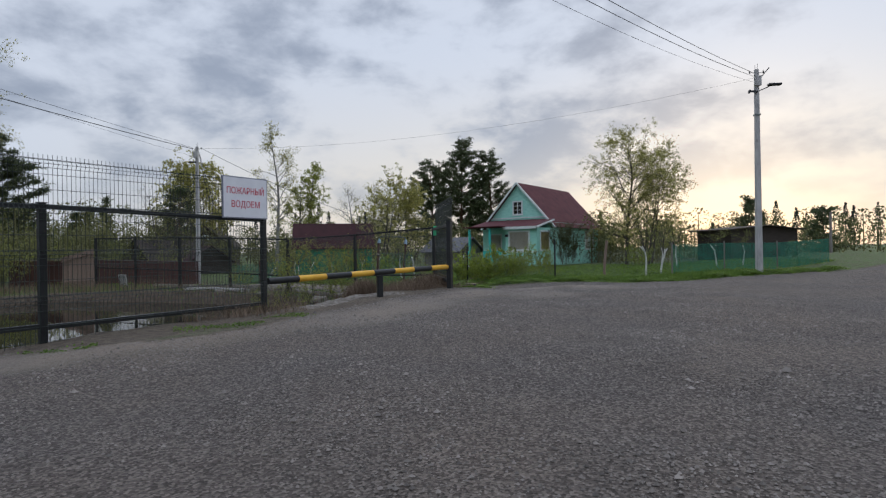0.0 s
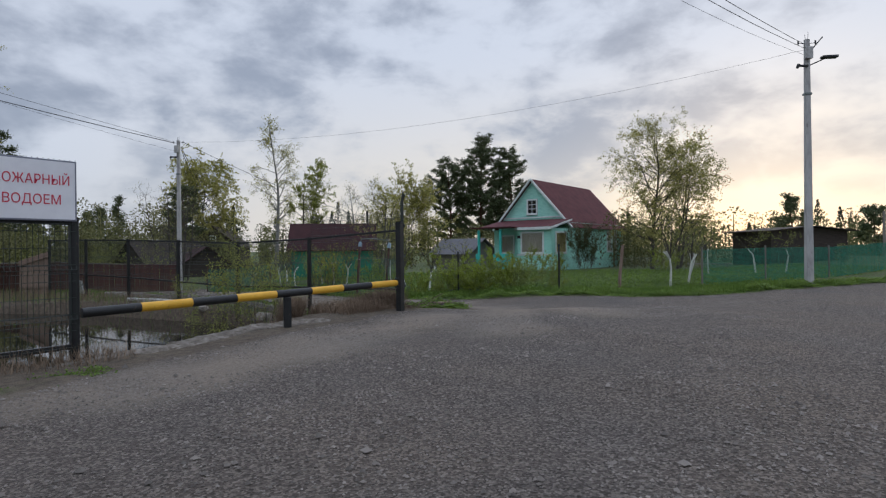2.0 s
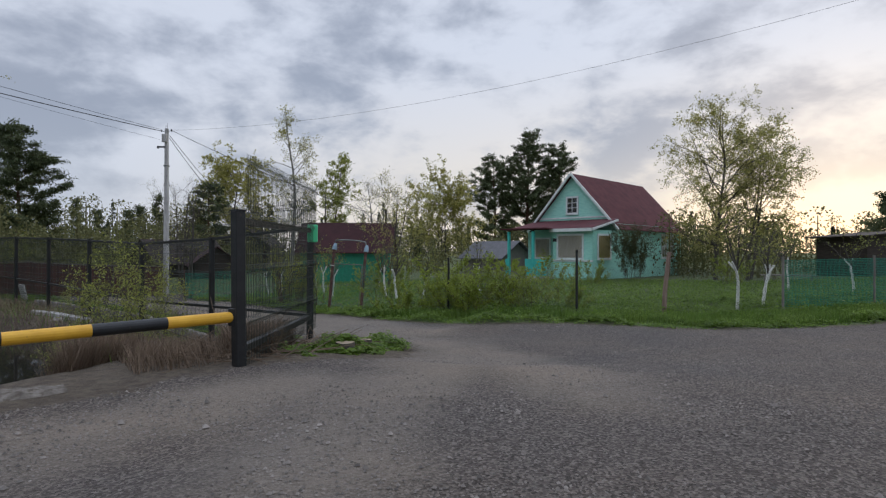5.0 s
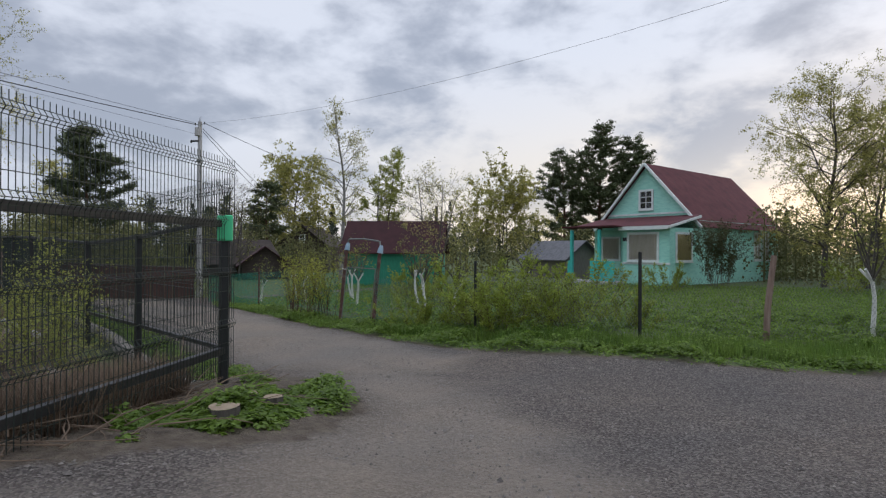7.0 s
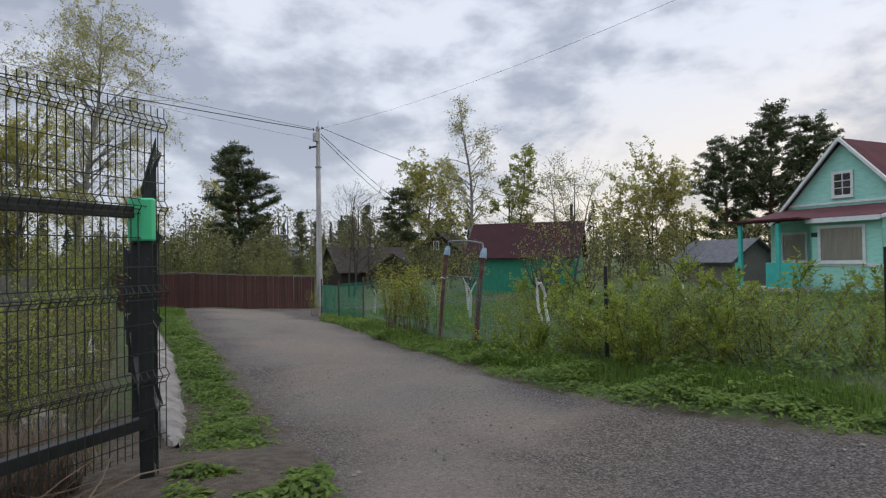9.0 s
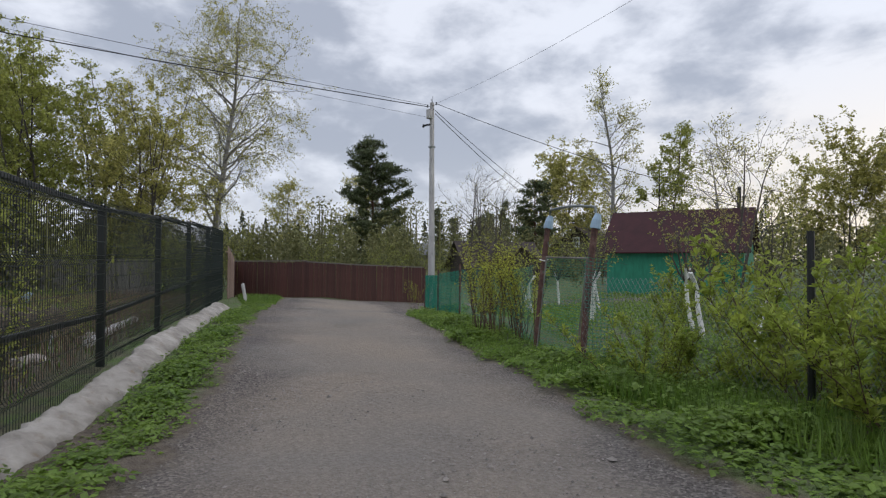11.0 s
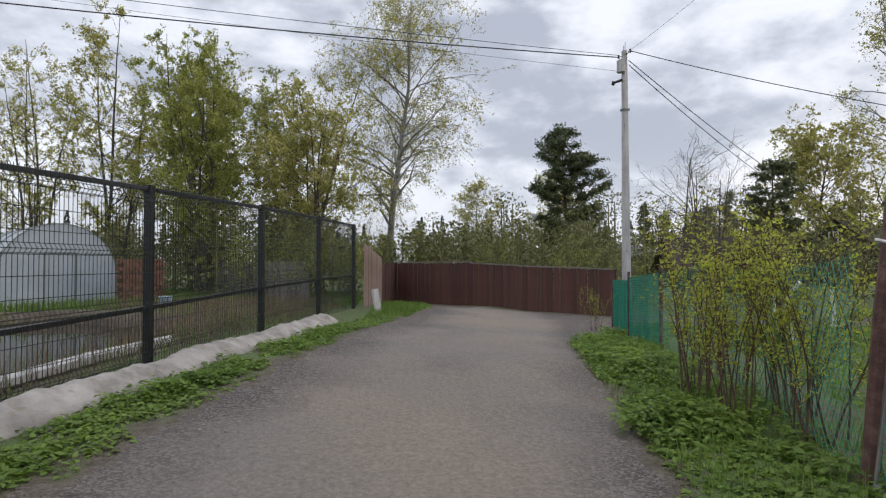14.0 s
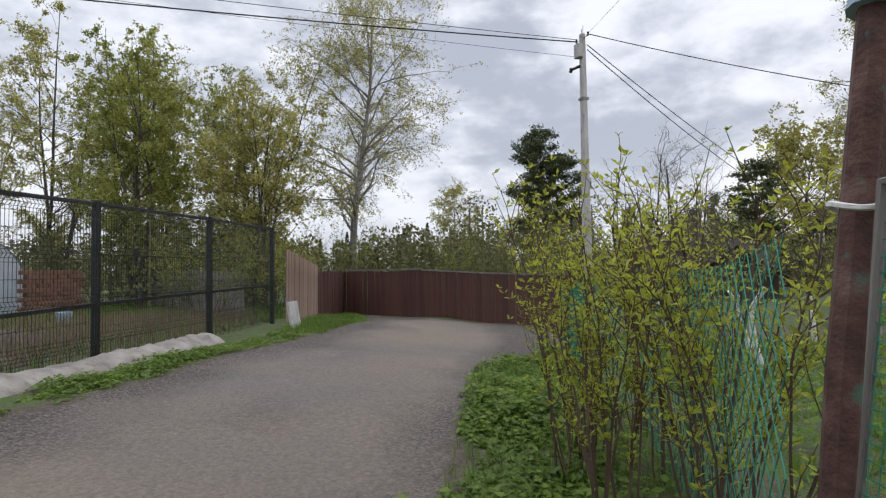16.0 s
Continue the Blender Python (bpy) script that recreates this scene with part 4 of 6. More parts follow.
for s in (-1, 1):
    part("bargeboard", tubes([[((HW / 2 + s * (HW / 2 + 0.33), -0.35, HE - 0.36), 0.09), ((HW / 2, -0.35, HR + 0.02), 0.09)]], 4), M_trimw, house)
window(house, Matrix.Translation((HW / 2 - 0.05, -0.03, 4.35)), 0.72, 0.98, M_dark, 2, 3, 0.12)
for k in (0, 1):
    window(house, SIDE @ Matrix.Translation((HL - 3.1 + 1.15 * k, -0.03, 1.35)), 0.72, 1.55, M_curtain, 2, 2, 0.11)
part("gable_belt", box((0.5, -0.06, 3.95), (HW - 0.5, -0.02, 4.05)), M_trimw, house)
VD = 3.0  # depth of the veranda
vf = bmesh.new()
add_box(vf, (3.55, -VD, -0.3), (HW, 0, 3.05))
add_box(vf, (0.55, -VD + 1.5, -0.3), (3.55, 0, 3.05))
part("veranda_wall", vf, M_turq, house)
siding(house, 3.55, HW, 0.2, 3.0, Matrix.Translation((0, -VD, 0)), M_turq)
siding(house, 0, VD, 0.2, 3.0, Matrix.Translation((HW, -VD, 0)) @ Matrix.Rotation(radians(90), 4, "Z"), M_turq)
siding(house, 0.55, 3.55, 0.2, 3.0, Matrix.Translation((0, -VD + 1.5, 0)), M_turq)
vr = bmesh.new()
q = [(0.15, 0.0, 3.78), (HW + 0.12, 0.0, 3.78), (HW + 0.12, -VD - 0.35, 3.10), (0.15, -VD - 0.35, 3.10)]
lo = [vr.verts.new(p) for p in q]
hi = [vr.verts.new((x, y, z + 0.06)) for x, y, z in q]
vr.faces.new(lo)
vr.faces.new(hi[::-1])
for i in range(4):
    vr.faces.new((lo[i], lo[(i + 1) % 4], hi[(i + 1) % 4], hi[i]))
part("veranda_roof", vr, M_roof, house)
pr = bmesh.new()
add_box(pr, (0.2, -VD - 1.25, 2.98), (3.75, -VD - 0.2, 3.04), 0, Matrix.Rotation(-0.04, 4, "X"))
part("porch_roof", pr, M_roof, house)
part("fascia", box((3.5, -VD - 0.38, 2.94), (HW + 0.12, -VD - 0.34, 3.14)), M_trimw, house)
part("fascia", tubes([[((HW + 0.13, -VD - 0.36, 3.05), 0.09), ((HW + 0.13, -0.1, 3.72), 0.09)]], 4), M_trimw, house)
window(house, Matrix.Translation((4.78, -VD - 0.025, 1.35)), 1.65, 1.35, M_curtain, 1, 1, 0.12)
window(house, Matrix.Translation((HW, -VD, 0)) @ Matrix.Rotation(radians(90), 4, "Z") @ Matrix.Translation((1.35, -0.025, 1.35)), 1.45, 1.35, M_blind, 1, 1, 0.12)
window(house, Matrix.Translation((1.75, -VD + 1.475, 1.35)), 1.1, 1.2, M_curtain, 1, 1, 0.10)
# no opening is cut: a near-black slab paints the doorway's shade
part("door", box((2.72, -VD + 1.42, 0.15), (3.40, -VD + 1.48, 2.2), 0.01), M_dark, house, "near-black slab painted as the shade of the doorway")
for x in (0.72, 2.62):
    part("porch_post", box((x - 0.08, -VD - 0.95, -0.3), (x + 0.08, -VD - 0.79, 3.0), 0.01), M_turq2, house)
for x0, x1 in ((0.42, 0.64), (2.0, 2.54), (2.70, 3.60)):
    part("porch_rail", box((x0, -VD - 0.90, 0.15), (x1, -VD - 0.84, 1.25), 0.01), M_turq2, house, "bright turquoise boarded railing")
part("sill_band", box((3.55, -VD - 0.06, 1.10), (HW + 0.05, -VD - 0.022, 1.22)), M_trimw, house)
part("plinth", box((0.4, -VD - 0.98, -0.3), (3.6, -VD, 0.15), 0.02), M_conc, house)
tagged(part("house_number", box((-0.16, -0.02, -0.1), (0.16, 0.02, 0.1)), M_dark, house, m=Matrix.Translation((3.72, -VD - 0.04, 2.45))), "small dark house number plate")

shed = gabled("shed", Matrix.Translation((-14.6, 46.3, -0.5)) @ Matrix.Rotation(math.atan2(1.5, 5.8), 4, "Z") @ Matrix.Rotation(radians(90), 4, "Z") @ Matrix.Translation((-1.9, -6.0, 0)), 3.8, 6.0, 2.25, 4.05, M_green, M_roofd, "green boarded shed with dark brown roof in the garden", 0.3)
part("shed_door", box((0.02, 0.0, 0), (0.9, 0.05, 1.9)), M_greywood, shed, m=Matrix.Translation((1.2, 6.05, 0)))
part("chimney_pipe", tubes([[((2.0, 0.4, 3.8), 0.09), ((2.0, 0.4, 5.1), 0.09)]], 8), M_cable, shed, "black stovepipe")
grey = gabled("shed", Matrix.Translation((-1.5, 52.5, -0.3)) @ Matrix.Rotation(0.9, 4, "Z"), 3.2, 4.4, 1.6, 2.7, M_greywood, M_slate, "low grey shed with slate roof behind the garden", 0.4)
gabled("shed", Matrix.Translation((1.2, 58, -0.3)) @ Matrix.Rotation(-0.5, 4, "Z"), 5, 6, 3.2, 5.2, M_greywood, M_slate, "grey outbuilding with blue-grey roof behind the cottage", 0.3)
cab = gabled("cabin", Matrix.Translation((-37, 69, -0.7)) @ Matrix.Rotation(0.25, 4, "Z"), 6, 7, 3.0, 5.3, M_log, M_log, "dark log cabin with a white-framed gable window", 0.4)
window(cab, Matrix.Translation((3.0, -0.05, 3.3)), 0.5, 0.8, M_dark, 2, 2, 0.12)
gabled("cabin", Matrix.Translation((-32, 50, -0.9)) @ Matrix.Rotation(-0.4, 4, "Z"), 4, 6, 1.7, 3.4, M_log, M_log, "old grey timber cabin behind the brown fence", 0.4)
gabled("cabin", Matrix.Translation((-24, 47, -0.9)) @ Matrix.Rotation(0.7, 4, "Z"), 3.2, 4, 1.6, 2.8, M_log, M_roofd, "low cabin with grey metal roof behind the fence", 0.4)
gabled("cabin", Matrix.Translation((-75, 72, -0.9)) @ Matrix.Rotation(-0.4, 4, "Z"), 9, 8, 2.8, 4.4, M_greywood, M_slate, "distant low house with grey roof", 0.4)
gabled("cabin", Matrix.Translation((-52, 84, -0.9)) @ Matrix.Rotation(0.5, 4, "Z"), 6, 7, 2.8, 4.8, M_trimw, M_roof, "distant pale house with a red roof", 0.4)
ds = gabled("shed", Matrix.Translation((20.6, 47.5, 0.1)) @ Matrix.Rotation(0.3, 4, "Z"), 6.5, 4, 2.5, 2.8, M_log, M_log, "low dark shed with a flat roof behind netting", 0.5)

# greenhouse across the pond
GH = Matrix.Translation((-25.2, 18.2, -0.5)) @ Matrix.Rotation(math.atan2(-4.4, -9.0), 4, "Z")
green = thing("greenhouse", GH, "arched polycarbonate greenhouse across the pond", "greenhouse")
R, GLn = 1.75, 8.0


def arc(n=20):
    return [(R * math.cos(a), 1.15 + R * 1.0 * math.sin(a)) for a in np.linspace(math.pi, 0, n)]


outl = [(-R, 0.0)] + arc() + [(R, 0.0)]
for i in range(4):
    x0, x1 = GLn * i / 4 + 0.01, GLn * (i + 1) / 4 - 0.01
    V = [(x, y, z) for x in (x0, x1) for y, z in outl]
    n = len(outl)
    part("sheet", (V, [(k, k + 1, n + k + 1, n + k) for k in range(n - 1)]), M_poly, green)
for x in np.linspace(0, GLn, 5):
    part("hoop", tubes([[((x, y * 1.005, z * 1.005), 0.02) for y, z in outl]], 5), M_galv, green)
part("end_sheet", ([(0.02, y, z) for y, z in outl], [tuple(range(len(outl)))]), M_poly, green)
part("door_frame", tubes([[((0, -0.45, 0), 0.025), ((0, -0.45, 1.9), 0.025), ((0, 0.45, 1.9), 0.025), ((0, 0.45, 0), 0.025)]], 5), M_galv, green)
pile = thing("brick_stack", Matrix.Translation((-26.4, 21.3, -0.5)) @ Matrix.Rotation(-0.5, 4, "Z"), "stack of dark brown timber and bricks behind the pond", "stack")
bme = bpy.data.meshes.new("brick")
bb = box((0, 0, 0), (0.38, 0.16, 0.13), 0.008)
bb.to_mesh(bme)
bb.free()
bme.materials.append(M_brick)
for r_ in range(12):
    for c_ in range(6):
        o = new("brick", bme)
        o.parent = pile
        o.matrix_basis = Matrix.Translation((c_ * 0.40 + (0.2 if r_ % 2 else 0) + random.uniform(-.02, .02), random.uniform(-.02, .02), r_ * 0.14))
bin_ = part("bucket", tubes([[((0, 0, 0), 0.16), ((0, 0, 0.36), 0.20)]], 14), M_bluecap, m=on(-21.5, 21.9))
tagged(bin_, "pale blue bucket on the far pond bank", "bucket")


# ---- vegetation ----
def wander(rng, p, d, length, r0, r1, n, curl, lift=0.0):
    pts = [(Vector(p), r0)]
    p, d = Vector(p), Vector(d).normalized()
    for i in range(n):
        d = (d + Vector(rng.normal(size=3) * curl) + Vector((0, 0, lift))).normalized()
        p = p + d * (length / n)
        pts.append((p.copy(), r0 + (r1 - r0) * (i + 1) / n))
    return pts, d


def side_dir(rng, d, angle):
    d = Vector(d).normalized()
    u = d.orthogonal().normalized()
    u.rotate(Matrix.Rotation(rng.uniform(0, 6.283), 3, d))
    return (d * math.cos(angle) + u * math.sin(angle)).normalized()


def sample(line, t):
    k = t * (len(line) - 1)
    i = min(int(k), len(line) - 2)
    a, c = line[i], line[i + 1]
    f = k - i
    return a[0].lerp(c[0], f), a[1] + (c[1] - a[1]) * f, (c[0] - a[0]).normalized()


def grow_tree(seed, h, crown0, spread, limbs, droop, leaf_n, leaf_s, trunks=1, twigs=6, shape="oval", jitter=0.12, trunk_r=None):
    """Wood lines and leaf centres of a broad-leaved tree of height h."""
    rng = np.random.default_rng(seed)
    thick, thin, spots = [], [], []
    for k in range(trunks):
        base = Vector((rng.normal() * 0.25, rng.normal() * 0.25, -0.2)) if trunks > 1 else Vector((0, 0, -0.2))
        hh = h * (1 if k == 0 else rng.uniform(0.75, 0.98))
        lean = Vector((rng.normal() * 0.10, rng.normal() * 0.10, 1)) if trunks > 1 else Vector((rng.normal() * 0.03, rng.normal() * 0.03, 1))
        tr = trunk_r or 0.012 * h + 0.03
        trunk, _ = wander(rng, base, lean, hh, tr / math.sqrt(trunks), 0.012, 12, 0.045, 0.02)
        thick.append(trunk)
        for i in range(limbs // trunks):
            t = crown0 + (0.97 - crown0) * ((i + rng.uniform(0, 1)) / (limbs // trunks))
            p, r, d = sample(trunk, t)
            f = (t - crown0) / (1 - crown0)
            reach = {"oval": math.sin(math.pi * (0.18 + 0.78 * f)), "cone": 1.05 - 0.9 * f, "round": math.sqrt(max(0.05, 1 - (1.5 * f - 0.6) ** 2))}[shape]
            L = spread * max(0.2, reach) * rng.uniform(0.75, 1.2)
            limb, ld = wander(rng, p, side_dir(rng, (0, 0, 1), rng.uniform(0.6, 1.15)), L, max(0.012, r * 0.45), 0.008, 6, jitter, 0.05 - droop * 0.12)
            (thick if r > 0.03 else thin).append(limb)
            nb = max(3, int(L * 2.4))
            for j in range(nb):
                q, r2, d2 = sample(limb, rng.uniform(0.2, 1.0))
                L2 = L * rng.uniform(0.22, 0.5)
                br, _ = wander(rng, q, side_dir(rng, d2, rng.uniform(0.4, 1.1)), L2, max(0.006, r2 * 0.5), 0.004, 4, jitter * 1.3, 0.03 - droop * 0.30)
                thin.append(br)
                spots += [sample(br, v)[0] for v in rng.uniform(0.2, 1.0, 3)]
                for _k in range(twigs):
                    q3, r3, d3 = sample(br, rng.uniform(0.15, 1.0))
                    tw, _ = wander(rng, q3, side_dir(rng, d3, rng.uniform(0.4, 1.2)), rng.uniform(0.25, 0.7) * (1 + droop), 0.0045, 0.002, 3, 0.2, -droop * 0.45)
                    thin.append(tw)
                    spots += [tw[1][0], tw[2][0], tw[3][0]]
    spots = np.array([tuple(s) for s in spots])
    if leaf_n:
        pick = spots[rng.integers(0, len(spots), leaf_n)] + rng.normal(size=(leaf_n, 3)) * 0.07
    else:
        pick = np.zeros((0, 3))
    return thick, thin, pick, rng


def join(*parts):
    V, F = [], []
    for v, f in parts:
        o = len(V)
        V += [tuple(p) for p in v]
        F += [tuple(int(i) + o for i in q) for q in f]
    return V, F


def tree(name, label, x, y, s=1.0, rz=0.0, bark=None, leaf=None, leaf_s=0.09, category="tree", group="", z=None, **kw):
    t = thing(name, on(x, y, rz, 0, s), label, category, group)
    thick, thin, pick, rng = grow_tree(leaf_s=leaf_s, **kw)
    part("trunk", join(tubes(thick, 7), tubes(thin, 3, False)), bark or M_bark, t)
    if len(pick):
        part("crown", leaves(rng, pick, leaf_s, 0.2), leaf or M_leaf_fresh, t)
    return t


def conifer(name, label, x, y, h, spread, seed, needle_n=9000, crown0=0.15, s=1.0, gap=1.0, nsize=0.30, taper=False):
    """A pine or spruce: whorls of boughs with clumps of needle sprays."""
    rng = np.random.default_rng(seed)
    t = thing(name, on(x, y, 0, 0, s), label, "tree")
    trunk, _ = wander(rng, (0, 0, -0.2), (0, 0, 1), h, 0.014 * h + 0.05, 0.02, 14, 0.02)
    thick, thin, spots = [trunk], [], []
    nw = int(h * 1.7 * gap)
    for i in range(nw):
        f = (i + rng.uniform(-0.3, 0.3)) / nw
        p, r, d = sample(trunk, min(0.99, max(0.02, crown0 + (1 - crown0) * f)))
        reach = spread * (0.22 + 1.0 * math.sin(math.pi * min(1, 0.25 + 0.73 * f))) * 0.85
        if taper:
            reach = spread * (1.75 - 1.6 * f)
        for k in range(int(rng.integers(3, 6))):
            L = reach * rng.uniform(0.6, 1.15)
            bough, _ = wander(rng, p, side_dir(rng, (0, 0, 1), rng.uniform(1.05, 1.55)), L, max(0.015, r * 0.3), 0.01, 5, 0.10, 0.04)
            thin.append(bough)
            for j in range(max(3, int(L * 3))):
                q, _r, d2 = sample(bough, rng.uniform(0.3, 1.0))
                tw, _ = wander(rng, q, side_dir(rng, d2, rng.uniform(0.3, 0.9)), rng.uniform(0.25, 0.65), 0.01, 0.004, 2, 0.15, 0.05)
                thin.append(tw)
                spots += [tw[1][0], tw[2][0], q]
    spots = np.array([tuple(v) for v in spots])
    pick = spots[rng.integers(0, len(spots), needle_n)] + rng.normal(size=(needle_n, 3)) * np.array([0.20, 0.20, 0.10])
    part("trunk", join(tubes(thick, 8), tubes(thin, 3, False)), M_pinebark, t)
    part("crown", leaves(rng, pick, nsize, 0.25, 3.2), M_needle, t)
    return t


def shrub(seed, h, stems, spread, leaf_n, leaf_s, twig=7, lean=0.16):
    rng = np.random.default_rng(seed)
    lines, spots = [], []
    for k in range(stems):
        a = rng.uniform(0, 6.283)
        b = Vector((math.cos(a), math.sin(a), 0)) * spread * math.sqrt(rng.uniform(0, 1)) * 0.45
        st, _ = wander(rng, b - Vector((0, 0, 0.1)), (b.x * lean * 2 + rng.normal() * lean, b.y * lean * 2 + rng.normal() * lean, 1), h * rng.uniform(0.6, 1.05), rng.uniform(0.006, 0.011), 0.0025, 8, 0.09, 0.03)
        lines.append(st)
        for j in range(twig):
            p, r, d = sample(st, 0.2 + 0.8 * rng.uniform(0, 1) ** 0.65)
            tw, _ = wander(rng, p, side_dir(rng, d, rng.uniform(0.35, 0.95)), h * rng.uniform(0.10, 0.28), 0.004, 0.0018, 3, 0.14, 0.06)
            lines.append(tw)
            spots += [q for q, _r in tw[1:]] + [p]
        spots += [sample(st, v)[0] for v in rng.uniform(0.35, 1, 5)]
    spots = np.array([tuple(s) for s in spots])
    pick = spots[rng.integers(0, len(spots), leaf_n)] + rng.normal(size=(leaf_n, 3)) * leaf_s * 0.75
    return tubes(lines, 3, False), leaves(rng, pick, leaf_s, 0.35, 2.3)


def tufts(rng, nodes, size, count, up=0.5):
    """Rosettes of pointed leaflets that fan out from every node."""
    nodes = np.repeat(np.asarray(nodes, float), count, 0)
    n = len(nodes)
    d = rng.normal(size=(n, 3))
    d[:, 2] = np.abs(d[:, 2]) * 0.6 + up * rng.uniform(0.0, 1.2, n)
    d /= np.linalg.norm(d, axis=1)[:, None]
    w = np.cross(d, rng.normal(size=(n, 3)) * 0.5 + np.array([0, 0, 1.0]))
    w /= np.linalg.norm(w, axis=1)[:, None] + 1e-9
    nr = np.cross(w, d)
    s_ = size * rng.uniform(0.55, 1.3, n)[:, None]
    c = nodes + d * s_ * 0.12
    V = np.stack([c, c + d * s_ * 0.55 + w * s_ * 0.21 + nr * s_ * 0.05, c + d * s_ - nr * s_ * 0.08, c + d * s_ * 0.55 - w * s_ * 0.21 + nr * s_ * 0.05], 1).reshape(-1, 3)
    return V, np.arange(4 * n).reshape(-1, 4)


def hedge_shrub(seed, h, stems, spread, twig, leaf_s, count, bare=0.25, thick=0.013, lean=0.10):
    """Upright brown stems in a tight clump, with twigs that end in tufts of young leaflets."""
    rng = np.random.default_rng(seed)
    lines, nodes = [], []
    for k in range(stems):
        a = rng.uniform(0, 6.283)
        b = Vector((math.cos(a), math.sin(a), 0)) * spread * math.sqrt(rng.uniform(0, 1)) * 0.35
        st, _ = wander(rng, b - Vector((0, 0, 0.1)), (b.x * lean * 6 + rng.normal() * lean, b.y * lean * 6 + rng.normal() * lean, 1), h * rng.uniform(0.55, 1.05), thick * rng.uniform(0.6, 1.1), 0.003, 9, 0.07, 0.03)
        lines.append(st)
        for j in range(twig):
            p, r, d = sample(st, bare + (1 - bare) * rng.uniform(0, 1) ** 0.8)
            tw, _ = wander(rng, p, side_dir(rng, d, rng.uniform(0.35, 0.9)), h * rng.uniform(0.07, 0.22), 0.0045, 0.002, 4, 0.13, 0.08)
            lines.append(tw)
            nodes += [q for q, _r in tw[1:]]
        nodes += [sample(st, v)[0] for v in rng.uniform(bare + 0.15, 1, 7)]
    return tubes(lines, 3, False), tufts(rng, np.array([tuple(q) for q in nodes]), leaf_s, count)


def place_shrubs(spots, name, label, category, group, variants, stem_mat, leaf_mat):
    """variants: keyword sets for shrub(); every spot is (x, y, turn, scale)."""
    made = []
    for i, (x, y, rz, s) in enumerate(spots):
        v = i % len(variants)
        if len(made) <= v:
            t = thing(name, on(x, y, rz, 0, s), label, category, group)
            st, lv = (hedge_shrub if "count" in variants[v] else shrub)(**variants[v])
            part("woody_stem", st, stem_mat, t)
            part("foliage", lv, leaf_mat, t)
            made.append(t)
        else:
            c = made[v].copy()
            scene.collection.objects.link(c)
            c.matrix_basis = on(x, y, rz, 0, s)
            for ch in made[v].children:
                k = ch.copy()
                scene.collection.objects.link(k)
                k.parent = c


# tall trees behind the gardens
tree("birch_tree", "tall slender birch with thin new leaves", -18.0, 50.7, bark=M_birch, leaf=M_leaf_olive, leaf_s=0.11, seed=11, h=13.2, crown0=0.28, spread=2.4, limbs=34, droop=0.1, leaf_n=5000)
tree("birch_tree", "young birch with sparse pale leaves", -17.2, 55.8, bark=M_bark, leaf=M_leaf_fresh, leaf_s=0.15, seed=12, h=10.6, crown0=0.22, spread=2.4, limbs=34, droop=0.1, leaf_n=11000, trunks=2)
tree("willow_tree", "rounded willow with yellow-green spring leaves", -37.3, 72, bark=M_bark, leaf=M_leaf_olive, leaf_s=0.24, seed=13, h=13.5, crown0=0.2, spread=4.6, limbs=40, droop=0.6, leaf_n=22000, shape="round")
tree("maple_tree", "rounded tree with light spring foliage behind the garden", -9.0, 66, bark=M_bark, leaf=M_leaf_olive, leaf_s=0.2, seed=14, h=8.2, crown0=0.15, spread=4.6, limbs=36, droop=0.1, leaf_n=18000, trunks=3, shape="round")
tree("apple_tree", "bare branching apple tree with budding leaves", -6.2, 40.5, bark=M_bark, leaf=M_leaf_olive, leaf_s=0.08, seed=15, h=5.6, crown0=0.25, spread=2.4, limbs=22, droop=0.0, leaf_n=3500, trunks=2, shape="round", jitter=0.22, twigs=5)
tree("birch_tree", "thin leafless young birch", -10.3, 48.5, bark=M_birch, leaf=M_leaf_olive, leaf_s=0.08, seed=16, h=7.4, crown0=0.3, spread=1.4, limbs=20, droop=0.1, leaf_n=400)
tree("birch_tree", "large birch with drooping olive-green twigs behind the fence", 12.2, 47.0, bark=M_bark, leaf=M_leaf_olive, leaf_s=0.090, seed=17, h=10.4, crown0=0.18, spread=3.8, limbs=44, droop=0.35, leaf_n=30000, twigs=4)
tree("apple_tree", "spreading old garden tree with dark twisted branches", 14.0, 46.5, bark=M_bark, leaf=M_leaf_olive, leaf_s=0.11, seed=18, h=8.8, crown0=0.2, spread=3.2, limbs=36, droop=0.2, leaf_n=13000, trunks=2, shape="round", jitter=0.2)
conifer("pine_tree", "tall dark pine behind the cottage", -2.8, 98, 20.5, 5.0, 21, 30000, 0.14, gap=1.3, nsize=0.40)
conifer("pine_tree", "dark pine beside the tallest one", -7.6, 99, 17.0, 4.8, 22, 24000, 0.10, gap=1.3, nsize=0.40)
conifer("pine_tree", "dark pine behind the cottage roof", 2.6, 99, 18.6, 4.6, 23, 24000, 0.10, gap=1.3, nsize=0.40)
conifer("pine_tree", "broad dark pine beyond the brown fence", -45.9, 52.0, 14.0, 4.2, 24, 46000, 0.03, gap=1.4, nsize=0.28)
tree("birch_tree", "tall old birch with hanging twigs beyond the lane", -36.2, 33.2, bark=M_birch, leaf=M_leaf_olive, leaf_s=0.105, seed=25, h=19.0, crown0=0.22, spread=5.4, limbs=64, droop=0.6, leaf_n=40000, twigs=5)
tree("birch_tree", "pale young birch with thin leaves beyond the fence", -58, 48, bark=M_birch, leaf=M_leaf_olive, leaf_s=0.17, seed=30, h=10.5, crown0=0.15, spread=3.2, limbs=34, droop=0.3, leaf_n=9000)
tree("birch_tree", "pale birch with thin crown behind the pine", -62, 60, bark=M_birch, leaf=M_leaf_olive, leaf_s=0.18, seed=26, h=13.0, crown0=0.2, spread=3.6, limbs=36, droop=0.4, leaf_n=12000)
